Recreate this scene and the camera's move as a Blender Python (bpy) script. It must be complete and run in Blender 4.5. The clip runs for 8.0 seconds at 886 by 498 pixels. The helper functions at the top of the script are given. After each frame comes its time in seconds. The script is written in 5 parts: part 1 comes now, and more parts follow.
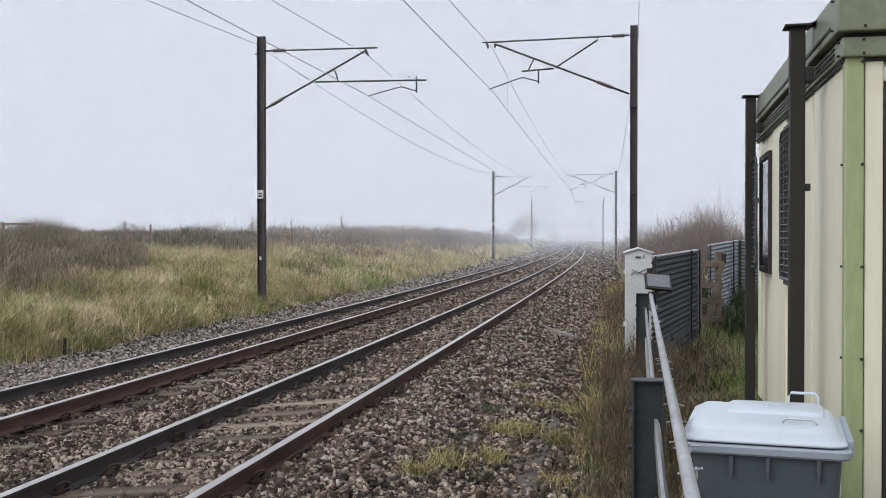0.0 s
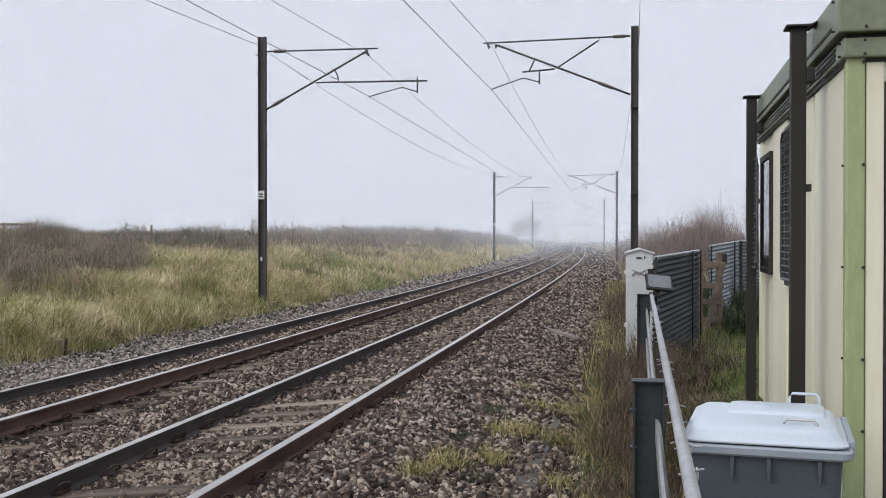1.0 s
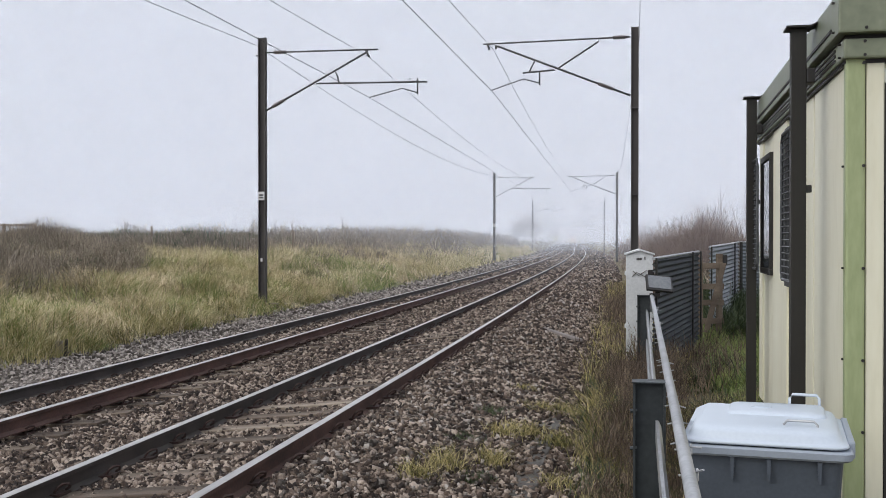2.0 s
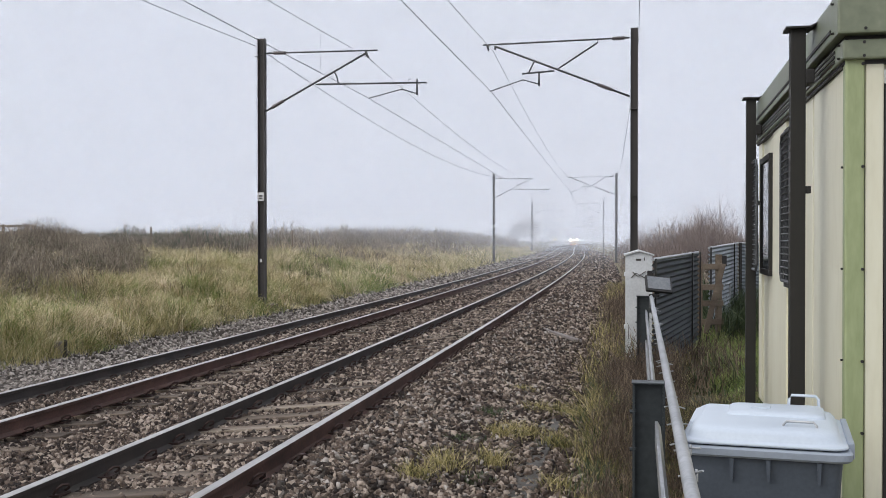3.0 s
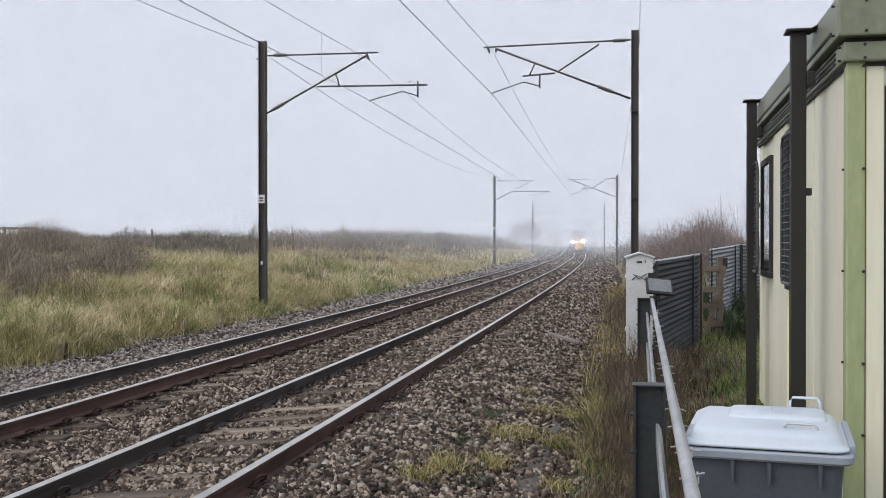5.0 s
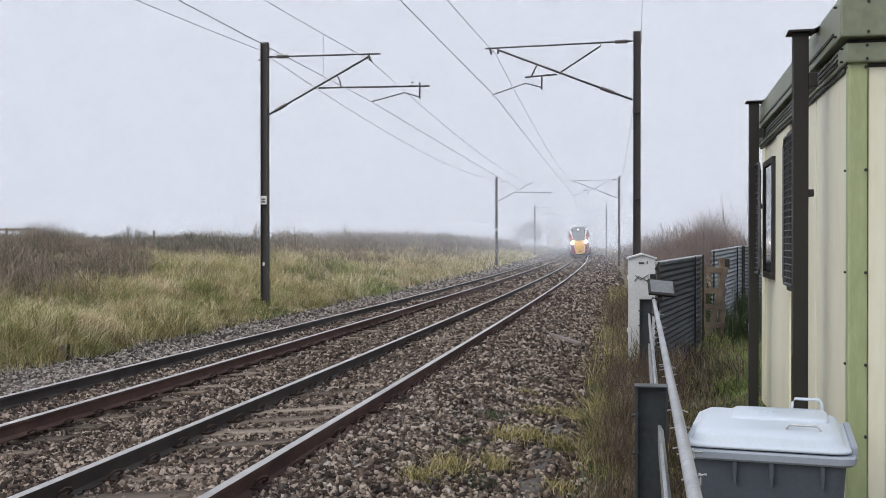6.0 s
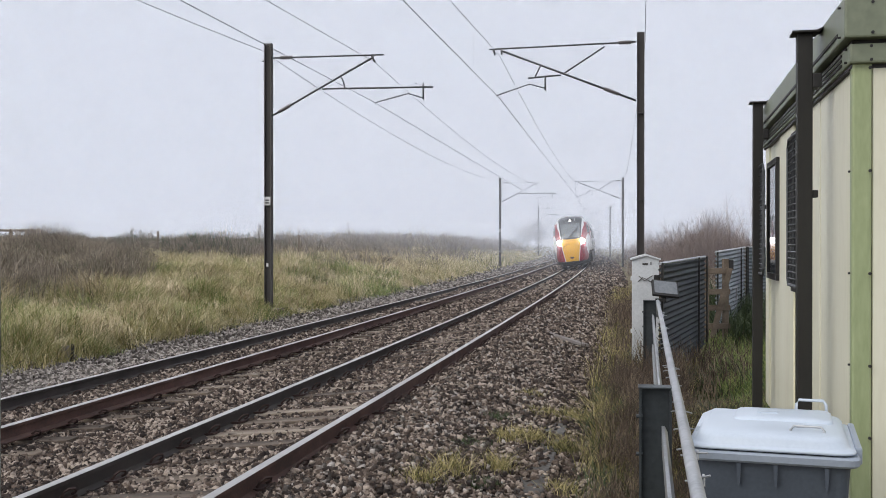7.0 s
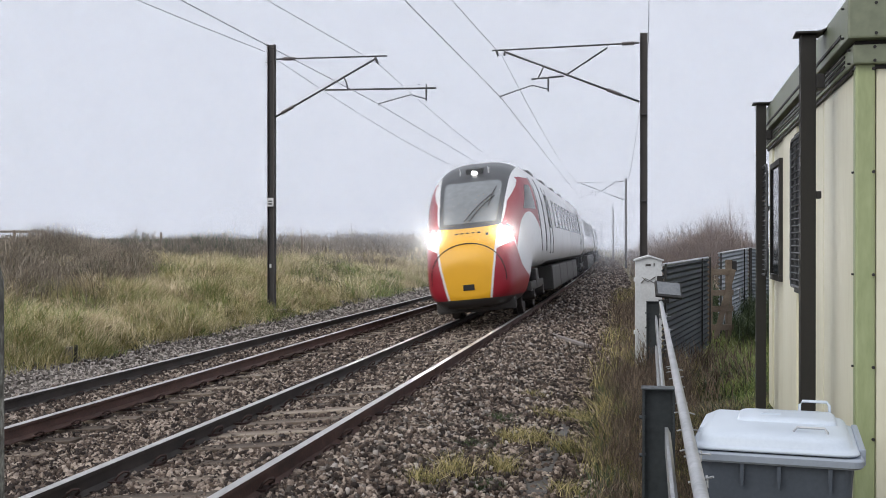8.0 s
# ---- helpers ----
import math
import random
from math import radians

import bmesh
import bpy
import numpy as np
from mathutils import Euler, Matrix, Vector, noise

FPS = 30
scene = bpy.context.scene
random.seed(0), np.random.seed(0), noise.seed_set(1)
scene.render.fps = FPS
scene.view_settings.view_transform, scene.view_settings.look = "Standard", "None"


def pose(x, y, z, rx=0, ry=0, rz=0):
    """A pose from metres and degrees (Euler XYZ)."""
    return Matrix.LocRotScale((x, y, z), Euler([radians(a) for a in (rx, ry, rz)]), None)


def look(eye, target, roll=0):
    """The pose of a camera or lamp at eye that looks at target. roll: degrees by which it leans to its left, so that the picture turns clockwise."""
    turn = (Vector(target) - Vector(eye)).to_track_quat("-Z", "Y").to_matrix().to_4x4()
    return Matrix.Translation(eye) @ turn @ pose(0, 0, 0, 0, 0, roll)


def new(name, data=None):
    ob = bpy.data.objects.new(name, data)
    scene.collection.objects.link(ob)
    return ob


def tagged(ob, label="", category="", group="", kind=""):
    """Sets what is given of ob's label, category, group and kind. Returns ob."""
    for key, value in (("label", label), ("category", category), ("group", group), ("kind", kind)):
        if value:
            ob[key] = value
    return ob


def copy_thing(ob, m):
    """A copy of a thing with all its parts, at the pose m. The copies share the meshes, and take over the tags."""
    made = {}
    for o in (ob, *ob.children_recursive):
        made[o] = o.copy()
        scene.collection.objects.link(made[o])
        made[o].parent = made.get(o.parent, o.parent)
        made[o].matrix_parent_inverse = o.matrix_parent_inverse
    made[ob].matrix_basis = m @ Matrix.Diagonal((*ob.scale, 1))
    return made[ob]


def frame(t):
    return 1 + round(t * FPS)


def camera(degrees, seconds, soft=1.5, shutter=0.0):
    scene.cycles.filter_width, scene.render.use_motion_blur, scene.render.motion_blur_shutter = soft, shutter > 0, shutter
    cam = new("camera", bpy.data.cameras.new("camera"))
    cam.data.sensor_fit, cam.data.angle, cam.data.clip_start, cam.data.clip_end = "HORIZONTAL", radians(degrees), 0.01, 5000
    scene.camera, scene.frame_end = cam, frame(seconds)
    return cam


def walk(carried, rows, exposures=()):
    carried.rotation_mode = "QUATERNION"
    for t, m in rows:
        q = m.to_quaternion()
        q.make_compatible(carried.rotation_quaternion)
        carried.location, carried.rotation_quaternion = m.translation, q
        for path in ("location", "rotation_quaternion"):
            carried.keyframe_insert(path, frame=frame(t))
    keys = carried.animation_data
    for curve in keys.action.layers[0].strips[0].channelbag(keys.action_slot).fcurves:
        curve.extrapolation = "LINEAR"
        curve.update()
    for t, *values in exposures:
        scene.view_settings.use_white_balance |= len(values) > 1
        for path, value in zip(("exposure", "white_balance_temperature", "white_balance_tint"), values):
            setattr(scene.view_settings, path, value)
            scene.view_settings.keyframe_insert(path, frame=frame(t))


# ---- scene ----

# ------------------------------------------------ camera
EYE = Vector((0.0, 0.0, 1.714))
FOCAL = 1850.0
cam = camera(2 * math.degrees(math.atan(784 / FOCAL)), 8.0, soft=0.7, shutter=0.12)
# seconds, sway to the left and upwards of the hand-held camera, in 1850ths of a radian
SWAY = [(0.0, -0.6, -5.3), (0.5, 0.0, -5.0), (1.0, 1.0, -4.2), (1.5, 1.6, -3.5), (2.2, 1.0, -2.2), (3.0, 0.2, -1.1), (3.5, 0.0, -0.1),
        (4.0, 0.0, 0.0), (4.5, 0.2, 1.5), (5.2, 2.2, 3.2), (6.0, 5.0, 4.9), (6.5, 8.0, 6.1), (7.0, 11.4, 6.5), (7.5, 14.3, 7.0), (8.0, 16.7, 8.4)]
walk(cam, [(t, look(EYE, EYE + Vector((-dx, FOCAL, -14.0 + dy)))) for t, dx, dy in SWAY])

# ------------------------------------------------ light: a foggy overcast day
SUN_EL, SUN_AZ = radians(38), radians(232)
world = bpy.data.worlds.new("overcast_sky")
scene.world = world
world.use_nodes = True
wn, wl = world.node_tree.nodes, world.node_tree.links
wn.clear()
sky = wn.new("ShaderNodeTexSky")
sky.sky_type, sky.sun_disc, sky.sun_elevation, sky.sun_rotation = "NISHITA", False, SUN_EL, SUN_AZ
sky.dust_density, sky.air_density = 6.0, 1.5
bg_sky, bg_fog, wmix, wout = wn.new("ShaderNodeBackground"), wn.new("ShaderNodeBackground"), wn.new("ShaderNodeMixShader"), wn.new("ShaderNodeOutputWorld")
bg_sky.inputs[1].default_value = 0.08
bg_fog.inputs[0].default_value = (0.675, 0.703, 0.79, 1)
# an overcast dome is brighter overhead than at the horizon
wtc, wsep, wrange = wn.new("ShaderNodeTexCoord"), wn.new("ShaderNodeSeparateXYZ"), wn.new("ShaderNodeMapRange")
wrange.inputs[1].default_value, wrange.inputs[2].default_value, wrange.inputs[3].default_value, wrange.inputs[4].default_value = 0.12, 1.0, 1.02, 1.5
wl.new(wtc.outputs["Generated"], wsep.inputs[0])
wl.new(wsep.outputs[2], wrange.inputs[0])
wl.new(wrange.outputs[0], bg_fog.inputs[1])
wmix.inputs[0].default_value = 0.94
wl.new(sky.outputs[0], bg_sky.inputs[0])
wl.new(bg_sky.outputs[0], wmix.inputs[1])
wl.new(bg_fog.outputs[0], wmix.inputs[2])
wl.new(wmix.outputs[0], wout.inputs[0])
sun = new("sun", bpy.data.lights.new("sun", "SUN"))
sun.data.energy, sun.data.angle, sun.data.color = 1.4, radians(50), (1.0, 0.965, 0.90)
sun.matrix_world = look((0, 0, 0), (-math.sin(SUN_AZ), -math.cos(SUN_AZ), -math.tan(SUN_EL)))
scene.cycles.transparent_max_bounces = 48


# ------------------------------------------------ materials
def nodes_of(name):
    m = bpy.data.materials.new(name)
    m.use_nodes = True
    n, l = m.node_tree.nodes, m.node_tree.links
    return m, n, l, n["Principled BSDF"]


def surface(name, stops, scale=4.0, fine=40.0, rough=0.7, metal=0.0, bump=0.3, depth=0.01, per="", stretch=(1, 1, 1), spread=0.35, rough_span=0.12, coat=0.0):
    """A worn surface: stops of colour over two scales of noise, relief from the finer one; per: 'object' or 'island' shifts the tone piece by piece."""
    m, n, l, b = nodes_of(name)
    tc, mp = n.new("ShaderNodeTexCoord"), n.new("ShaderNodeMapping")
    mp.inputs["Scale"].default_value = stretch
    l.new(tc.outputs["Object"], mp.inputs[0])
    big, small = n.new("ShaderNodeTexNoise"), n.new("ShaderNodeTexNoise")
    for t, s, d in ((big, scale, 4), (small, fine, 5)):
        t.inputs["Scale"].default_value, t.inputs["Detail"].default_value = s, d
        l.new(mp.outputs[0], t.inputs["Vector"])
    mixv = n.new("ShaderNodeMath")
    mixv.operation = "MULTIPLY_ADD"
    mixv.inputs[1].default_value = 0.45
    l.new(small.outputs["Fac"], mixv.inputs[0])
    half = n.new("ShaderNodeMath")
    half.operation = "MULTIPLY"
    half.inputs[1].default_value = 0.55
    l.new(big.outputs["Fac"], half.inputs[0])
    l.new(half.outputs[0], mixv.inputs[2])
    value = mixv.outputs[0]
    if per:
        src = n.new("ShaderNodeObjectInfo").outputs["Random"] if per == "object" else n.new("ShaderNodeNewGeometry").outputs["Random Per Island"]
        add = n.new("ShaderNodeMath")
        add.operation = "MULTIPLY_ADD"
        add.inputs[1].default_value = spread
        l.new(src, add.inputs[0])
        sub = n.new("ShaderNodeMath")
        sub.operation = "SUBTRACT"
        sub.inputs[1].default_value = spread / 2
        l.new(value, sub.inputs[0])
        l.new(sub.outputs[0], add.inputs[2])
        value = add.outputs[0]
    ramp = n.new("ShaderNodeValToRGB")
    cr = ramp.color_ramp
    while len(cr.elements) < len(stops):
        cr.elements.new(0.5)
    for e, (p, c) in zip(cr.elements, stops):
        e.position, e.color = p, (*c, 1)
    l.new(value, ramp.inputs[0])
    l.new(ramp.outputs[0], b.inputs["Base Color"])
    rr = n.new("ShaderNodeMapRange")
    rr.inputs[3].default_value, rr.inputs[4].default_value = rough - rough_span, min(1, rough + rough_span)
    l.new(small.outputs["Fac"], rr.inputs[0])
    l.new(rr.outputs[0], b.inputs["Roughness"])
    b.inputs["Metallic"].default_value = metal
    b.inputs["Coat Weight"].default_value = coat
    if bump:
        bp = n.new("ShaderNodeBump")
        bp.inputs["Strength"].default_value, bp.inputs["Distance"].default_value = bump, depth
        l.new(small.outputs["Fac"], bp.inputs["Height"])
        l.new(bp.outputs[0], b.inputs["Normal"])
    return m


def glowing(name, colour, strength):
    m, n, l, b = nodes_of(name)
    b.inputs["Base Color"].default_value = (*colour, 1)
    b.inputs["Emission Color"].default_value = (*colour, 1)
    b.inputs["Emission Strength"].default_value = strength
    return m


M_SOIL = surface("soil_and_turf", [(0.3, (0.085, 0.07, 0.038)), (0.5, (0.15, 0.125, 0.065)), (0.7, (0.25, 0.205, 0.115))], 0.5, 9, 0.95, bump=0.8, depth=0.05)
# darker than the stones: shade of the gaps between them is in the colour
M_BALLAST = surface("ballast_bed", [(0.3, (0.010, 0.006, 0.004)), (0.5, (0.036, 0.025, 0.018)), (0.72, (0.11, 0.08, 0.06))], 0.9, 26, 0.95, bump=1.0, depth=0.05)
M_STONE = surface("ballast_stone", [(0.28, (0.019, 0.012, 0.009)), (0.45, (0.066, 0.045, 0.034)), (0.60, (0.128, 0.093, 0.071)), (0.85, (0.44, 0.365, 0.30))], 3, 60, 0.9, bump=0.3, depth=0.004, per="island", spread=0.66)
M_STONE_PIECE = surface("single_ballast_stone", [(0.28, (0.026, 0.016, 0.011)), (0.45, (0.082, 0.056, 0.041)), (0.60, (0.15, 0.108, 0.082)), (0.85, (0.40, 0.33, 0.27))], 0.8, 6, 0.9, bump=0.3, depth=0.1, per="object", spread=0.6)
M_STONE_PALE = surface("pale_ballast_stone", [(0.25, (0.05, 0.041, 0.034)), (0.5, (0.155, 0.134, 0.117)), (0.8, (0.45, 0.405, 0.365))], 3, 60, 0.9, bump=0.3, depth=0.004, per="island", spread=0.66)
M_RAIL = surface("rusted_rail_steel", [(0.3, (0.032, 0.018, 0.014)), (0.55, (0.090, 0.045, 0.035)), (0.75, (0.15, 0.082, 0.06))], 3, 50, 0.8, bump=0.3, depth=0.003)
M_RAIL_DARK = surface("greasy_rail_steel", [(0.3, (0.02, 0.017, 0.016)), (0.7, (0.06, 0.048, 0.042))], 3, 50, 0.7, bump=0.3, depth=0.003)
M_HEAD = surface("polished_rail_head", [(0.3, (0.46, 0.44, 0.415)), (0.7, (0.68, 0.66, 0.625))], 0.7, 6, 0.34, metal=1.0, bump=0, rough_span=0.06)
M_SLEEPER = surface("weathered_sleeper", [(0.3, (0.05, 0.036, 0.026)), (0.55, (0.15, 0.115, 0.086)), (0.75, (0.33, 0.275, 0.215))], 1.5, 22, 0.9, bump=0.5, depth=0.008, per="object", stretch=(0.3, 3, 3))
M_CLIP = surface("rusted_spring_clip", [(0.3, (0.018, 0.013, 0.012)), (0.7, (0.07, 0.038, 0.032))], 8, 60, 0.7, metal=0.3, bump=0.2, depth=0.002)
M_MAST = surface("weathered_mast_steel", [(0.3, (0.055, 0.05, 0.048)), (0.55, (0.09, 0.083, 0.08)), (0.78, (0.15, 0.14, 0.135))], 1.2, 30, 0.75, metal=0.25, bump=0.2, depth=0.003, stretch=(3, 3, 0.5))
M_TUBE = surface("dull_cantilever_tube", [(0.3, (0.05, 0.048, 0.05)), (0.7, (0.10, 0.097, 0.1))], 3, 40, 0.6, metal=0.4, bump=0.1, depth=0.002)
M_INSUL = surface("brown_glazed_insulator", [(0.3, (0.06, 0.05, 0.05)), (0.7, (0.14, 0.12, 0.12))], 5, 40, 0.3, bump=0)
M_PLATE = surface("white_plate_enamel", [(0.3, (0.5, 0.5, 0.5)), (0.7, (0.7, 0.7, 0.7))], 8, 40, 0.6, bump=0)
M_WIRE = surface("oxidised_wire", [(0.3, (0.06, 0.055, 0.055)), (0.7, (0.11, 0.10, 0.10))], 3, 30, 0.6, metal=0.4, bump=0)


def fog_material(name, weight):
    m, n, l, b = nodes_of(name)
    n.remove(b)
    out = n["Material Output"]
    at = n.new("ShaderNodeAttribute")
    at.attribute_name = "veil"
    mul = n.new("ShaderNodeMath")
    mul.operation = "MULTIPLY"
    mul.inputs[1].default_value = weight
    l.new(at.outputs["Fac"], mul.inputs[0])
    up, down = n.new("ShaderNodeCombineXYZ"), n.new("ShaderNodeCombineXYZ")
    up.inputs[2].default_value, down.inputs[2].default_value = 1, -1
    di, tr, add = n.new("ShaderNodeBsdfDiffuse"), n.new("ShaderNodeBsdfTranslucent"), n.new("ShaderNodeAddShader")
    for s, v in ((di, up), (tr, down)):
        s.inputs["Color"].default_value = (0.785, 0.805, 0.845, 1)
        l.new(v.outputs[0], s.inputs["Normal"])
        l.new(s.outputs[0], add.inputs[0 if s is di else 1])
    clear, mix = n.new("ShaderNodeBsdfTransparent"), n.new("ShaderNodeMixShader")
    l.new(mul.outputs[0], mix.inputs[0])
    l.new(clear.outputs[0], mix.inputs[1])
    l.new(add.outputs[0], mix.inputs[2])
    l.new(mix.outputs[0], out.inputs[0])
    return m


# ------------------------------------------------ mesh helpers
def part(name, bm, material, parent=None, label="", smooth=False):
    me = bpy.data.meshes.new(name)
    bmesh.ops.recalc_face_normals(bm, faces=bm.faces)
    bm.to_mesh(me)
    bm.free()
    for m in material if isinstance(material, (list, tuple)) else (material,):
        me.materials.append(m)
    if smooth:
        me.shade_smooth()
    ob = new(name, me)
    ob.parent = parent
    return tagged(ob, label)


def share(ob, m):
    """Another object on ob's mesh, at m in ob's parent's space."""
    o = new(ob.name.split(".")[0], ob.data)
    o.parent = ob.parent
    o.matrix_basis = m
    return o


def thing(name, m, label, category, group="", kind=""):
    e = new(name)
    e.empty_display_size = 0.2
    e.matrix_basis = m
    return tagged(e, label, category, group, kind)


def from_arrays(name, verts, faces, material, parent=None, smooth=False):
    me = bpy.data.meshes.new(name)
    me.from_pydata(verts.tolist() if hasattr(verts, "tolist") else verts, [], faces.tolist() if hasattr(faces, "tolist") else faces)
    for m in material if isinstance(material, (list, tuple)) else (material,):
        me.materials.append(m)
    if smooth:
        me.shade_smooth()
    ob = new(name, me)
    ob.parent = parent
    return ob


def box(bm, lo, hi, bevel=0.0, m=None, mat=0):
    r = bmesh.ops.create_cube(bm, size=1)
    vs = r["verts"]
    for v in vs:
        v.co = Vector([lo[i] + (v.co[i] + 0.5) * (hi[i] - lo[i]) for i in range(3)])
    if bevel:
        es = list({e for v in vs for e in v.link_edges})
        vs = list({v for f in bmesh.ops.bevel(bm, geom=es, offset=bevel, segments=2, affect="EDGES", profile=0.6)["faces"] for v in f.verts} | {v for v in vs if v.is_valid})
    if m is not None:
        bmesh.ops.transform(bm, matrix=m, verts=vs)
    if mat:
        for f in {f for v in vs for f in v.link_faces}:
            f.material_index = mat
    return vs


def tube(bm, pts, r, seg=8, caps=True):
    """A round bar along pts; r one radius or one for each point."""
    pts = [Vector(p) for p in pts]
    rs = [r] * len(pts) if isinstance(r, (int, float)) else r
    rings = []
    for i, p in enumerate(pts):
        d = (pts[min(i + 1, len(pts) - 1)] - pts[max(i - 1, 0)]).normalized()
        a = d.cross(Vector((0, 0, 1)) if abs(d.z) < 0.95 else Vector((1, 0, 0))).normalized()
        b = d.cross(a)
        rings.append([bm.verts.new(p + rs[i] * (math.cos(k * math.tau / seg) * a + math.sin(k * math.tau / seg) * b)) for k in range(seg)])
    for r0, r1 in zip(rings, rings[1:]):
        for k in range(seg):
            bm.faces.new((r0[k], r0[(k + 1) % seg], r1[(k + 1) % seg], r1[k]))
    if caps:
        bm.faces.new(rings[0][::-1])
        bm.faces.new(rings[-1])


def prism(bm, outline, y0, y1, m=None):
    """outline in x, z drawn out along y."""
    a = [bm.verts.new((x, y0, z)) for x, z in outline]
    b = [bm.verts.new((x, y1, z)) for x, z in outline]
    n = len(a)
    for k in range(n):
        bm.faces.new((a[k], a[(k + 1) % n], b[(k + 1) % n], b[k]))
    bm.faces.new(a[::-1])
    bm.faces.new(b)
    if m is not None:
        bmesh.ops.transform(bm, matrix=m, verts=a + b)


def smoothstep(a, b, x):
    t = np.clip((x - a) / (b - a), 0, 1)
    return t * t * (3 - 2 * t)


# ------------------------------------------------ the plan: lateral offset u from the near track's centre, distance y ahead
def centre(y):
    y = np.clip(y, -200, 470)
    return -3.454 + 0.18371 * y - 0.00024964 * y * y + 2.975e-7 * y ** 3


def heading(y):
    y = np.clip(y, -200, 470)
    return 0.18371 - 0.00049928 * y + 8.925e-7 * y * y


def place(u, y):
    s = heading(y)
    c = 1 / np.sqrt(1 + s * s)
    return centre(y) + u * c, y - u * s * c


PROFILE_U = [-400, -60, -25, -16, -12, -8.8, -7.0, -6.3, -5.6, -4.9, -3.4, -2.0, -1.5, -1.2, 0, 1.2, 1.6, 3.0, 4.0, 4.8, 7, 12, 30, 400]
PROFILE_Z = [1.5, 1.42, 1.3, 1.10, 0.86, 0.42, 0.02, -0.30, -0.40, -0.36, -0.29, -0.27, -0.25, -0.215, -0.118, 0.036, 0.0, -0.20, -0.14, -0.05, -0.05, -0.05, 0.0, 0.3]


def ground_z(u, y):
    u, y = np.asarray(u, float), np.asarray(y, float)
    z = np.interp(u, PROFILE_U, PROFILE_Z)
    wild = smoothstep(-6.6, -9.5, u) + smoothstep(3.2, 4.5, u) * 0.3
    return z + wild * (0.10 * np.sin(u * 0.9 + y * 0.31) * np.sin(y * 0.23 + 1.3) + 0.06 * np.sin(u * 2.3 - y * 0.7))


def on_track(u, y, z=0.0, track=0):
    """Pose with local y ahead along the line."""
    x, yy = place(u, y)
    return pose(float(x), float(yy), z, 0, 0, -math.degrees(math.atan(float(heading(y)))))


# ------------------------------------------------ ground
def sheet(name, us, ys, zf, material):
    U, Y = np.meshgrid(us, ys, indexing="ij")
    X, YY = place(U, Y)
    V = np.stack([X, YY, zf(U, Y)], -1).reshape(-1, 3)
    n = len(ys)
    I, J = np.meshgrid(np.arange(len(us) - 1), np.arange(n - 1), indexing="ij")
    a = (I * n + J).ravel()
    F = np.stack([a, a + n, a + n + 1, a + 1], -1)
    return from_arrays(name, V, F, material, smooth=True)


ys_ground = np.concatenate([np.arange(-60, 0, 4), np.arange(0, 60, 0.8), np.arange(60, 200, 4), np.arange(200, 480, 20), [600, 900, 1500, 2500]])
us_ground = np.array(sorted(set(list(np.arange(-24, 14, 0.4)) + [-1500, -400, -150, -60, -40, -30] + [16, 20, 30, 60, 150, 400, 1500])))
ground = tagged(sheet("ground", us_ground, ys_ground, lambda u, y: ground_z(u, y) - 0.05 * (np.abs(u + 2) < 5.2), M_SOIL), "rough turf and soil beside the railway", "ground", kind="structure")

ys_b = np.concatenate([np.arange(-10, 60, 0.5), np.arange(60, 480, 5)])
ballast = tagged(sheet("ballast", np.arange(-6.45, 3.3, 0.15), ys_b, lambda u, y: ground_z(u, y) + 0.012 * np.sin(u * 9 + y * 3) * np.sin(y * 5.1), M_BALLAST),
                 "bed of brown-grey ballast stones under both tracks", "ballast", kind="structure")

# ------------------------------------------------ tracks
# centre offset, height of the left and of the right rail head, first sleeper
TRACKS = [(0.0, 0.0, 0.144), (-3.4, -0.138, -0.040)]
RAIL = [(-0.075, -0.16), (0.075, -0.16), (0.075, -0.148), (0.012, -0.128), (0.009, -0.045), (0.034, -0.034), (0.036, -0.006)]
HEAD = [(0.036, -0.006), (0.026, 0.0), (-0.026, 0.0), (-0.036, -0.006)]
RAIL_L = [(-0.036, -0.006), (-0.034, -0.034), (-0.009, -0.045), (-0.012, -0.128), (-0.075, -0.148)]
ys_rail = np.concatenate([np.arange(-12, 70, 1.0), np.arange(70, 475, 5.0)])


def rail(parent, u, z, mat):
    ring = RAIL + HEAD[1:3] + RAIL_L
    V = []
    for y in ys_rail:
        for dx, dz in ring:
            x, yy = place(u + dx, y)
            V.append((float(x), float(yy), z + dz))
    n = len(ring)
    F = [(i * n + k, i * n + (k + 1) % n, (i + 1) * n + (k + 1) % n, (i + 1) * n + k) for i in range(len(ys_rail) - 1) for k in range(n)]
    ob = from_arrays("rail", V, F, [mat, M_HEAD], parent)
    for i, p in enumerate(ob.data.polygons):
        p.material_index = 1 if (i % n) in (6, 7, 8) else 0
    return ob


def sleeper_mesh():
    bm = bmesh.new()
    box(bm, (-1.27, -0.12, -0.14), (1.27, 0.12, 0.0), 0.012)
    return bm


def clip_mesh():
    bm = bmesh.new()
    box(bm, (-0.10, -0.07, 0), (0.11, 0.07, 0.018), 0.0)
    for s in (-1, 1):
        tube(bm, [(s * 0.06, -0.05, 0.02), (s * 0.085, -0.045, 0.055), (s * 0.115, -0.03, 0.075), (s * 0.14, 0.0, 0.07), (s * 0.125, 0.035, 0.045), (s * 0.085, 0.05, 0.025)], 0.009, 5)
    return bm


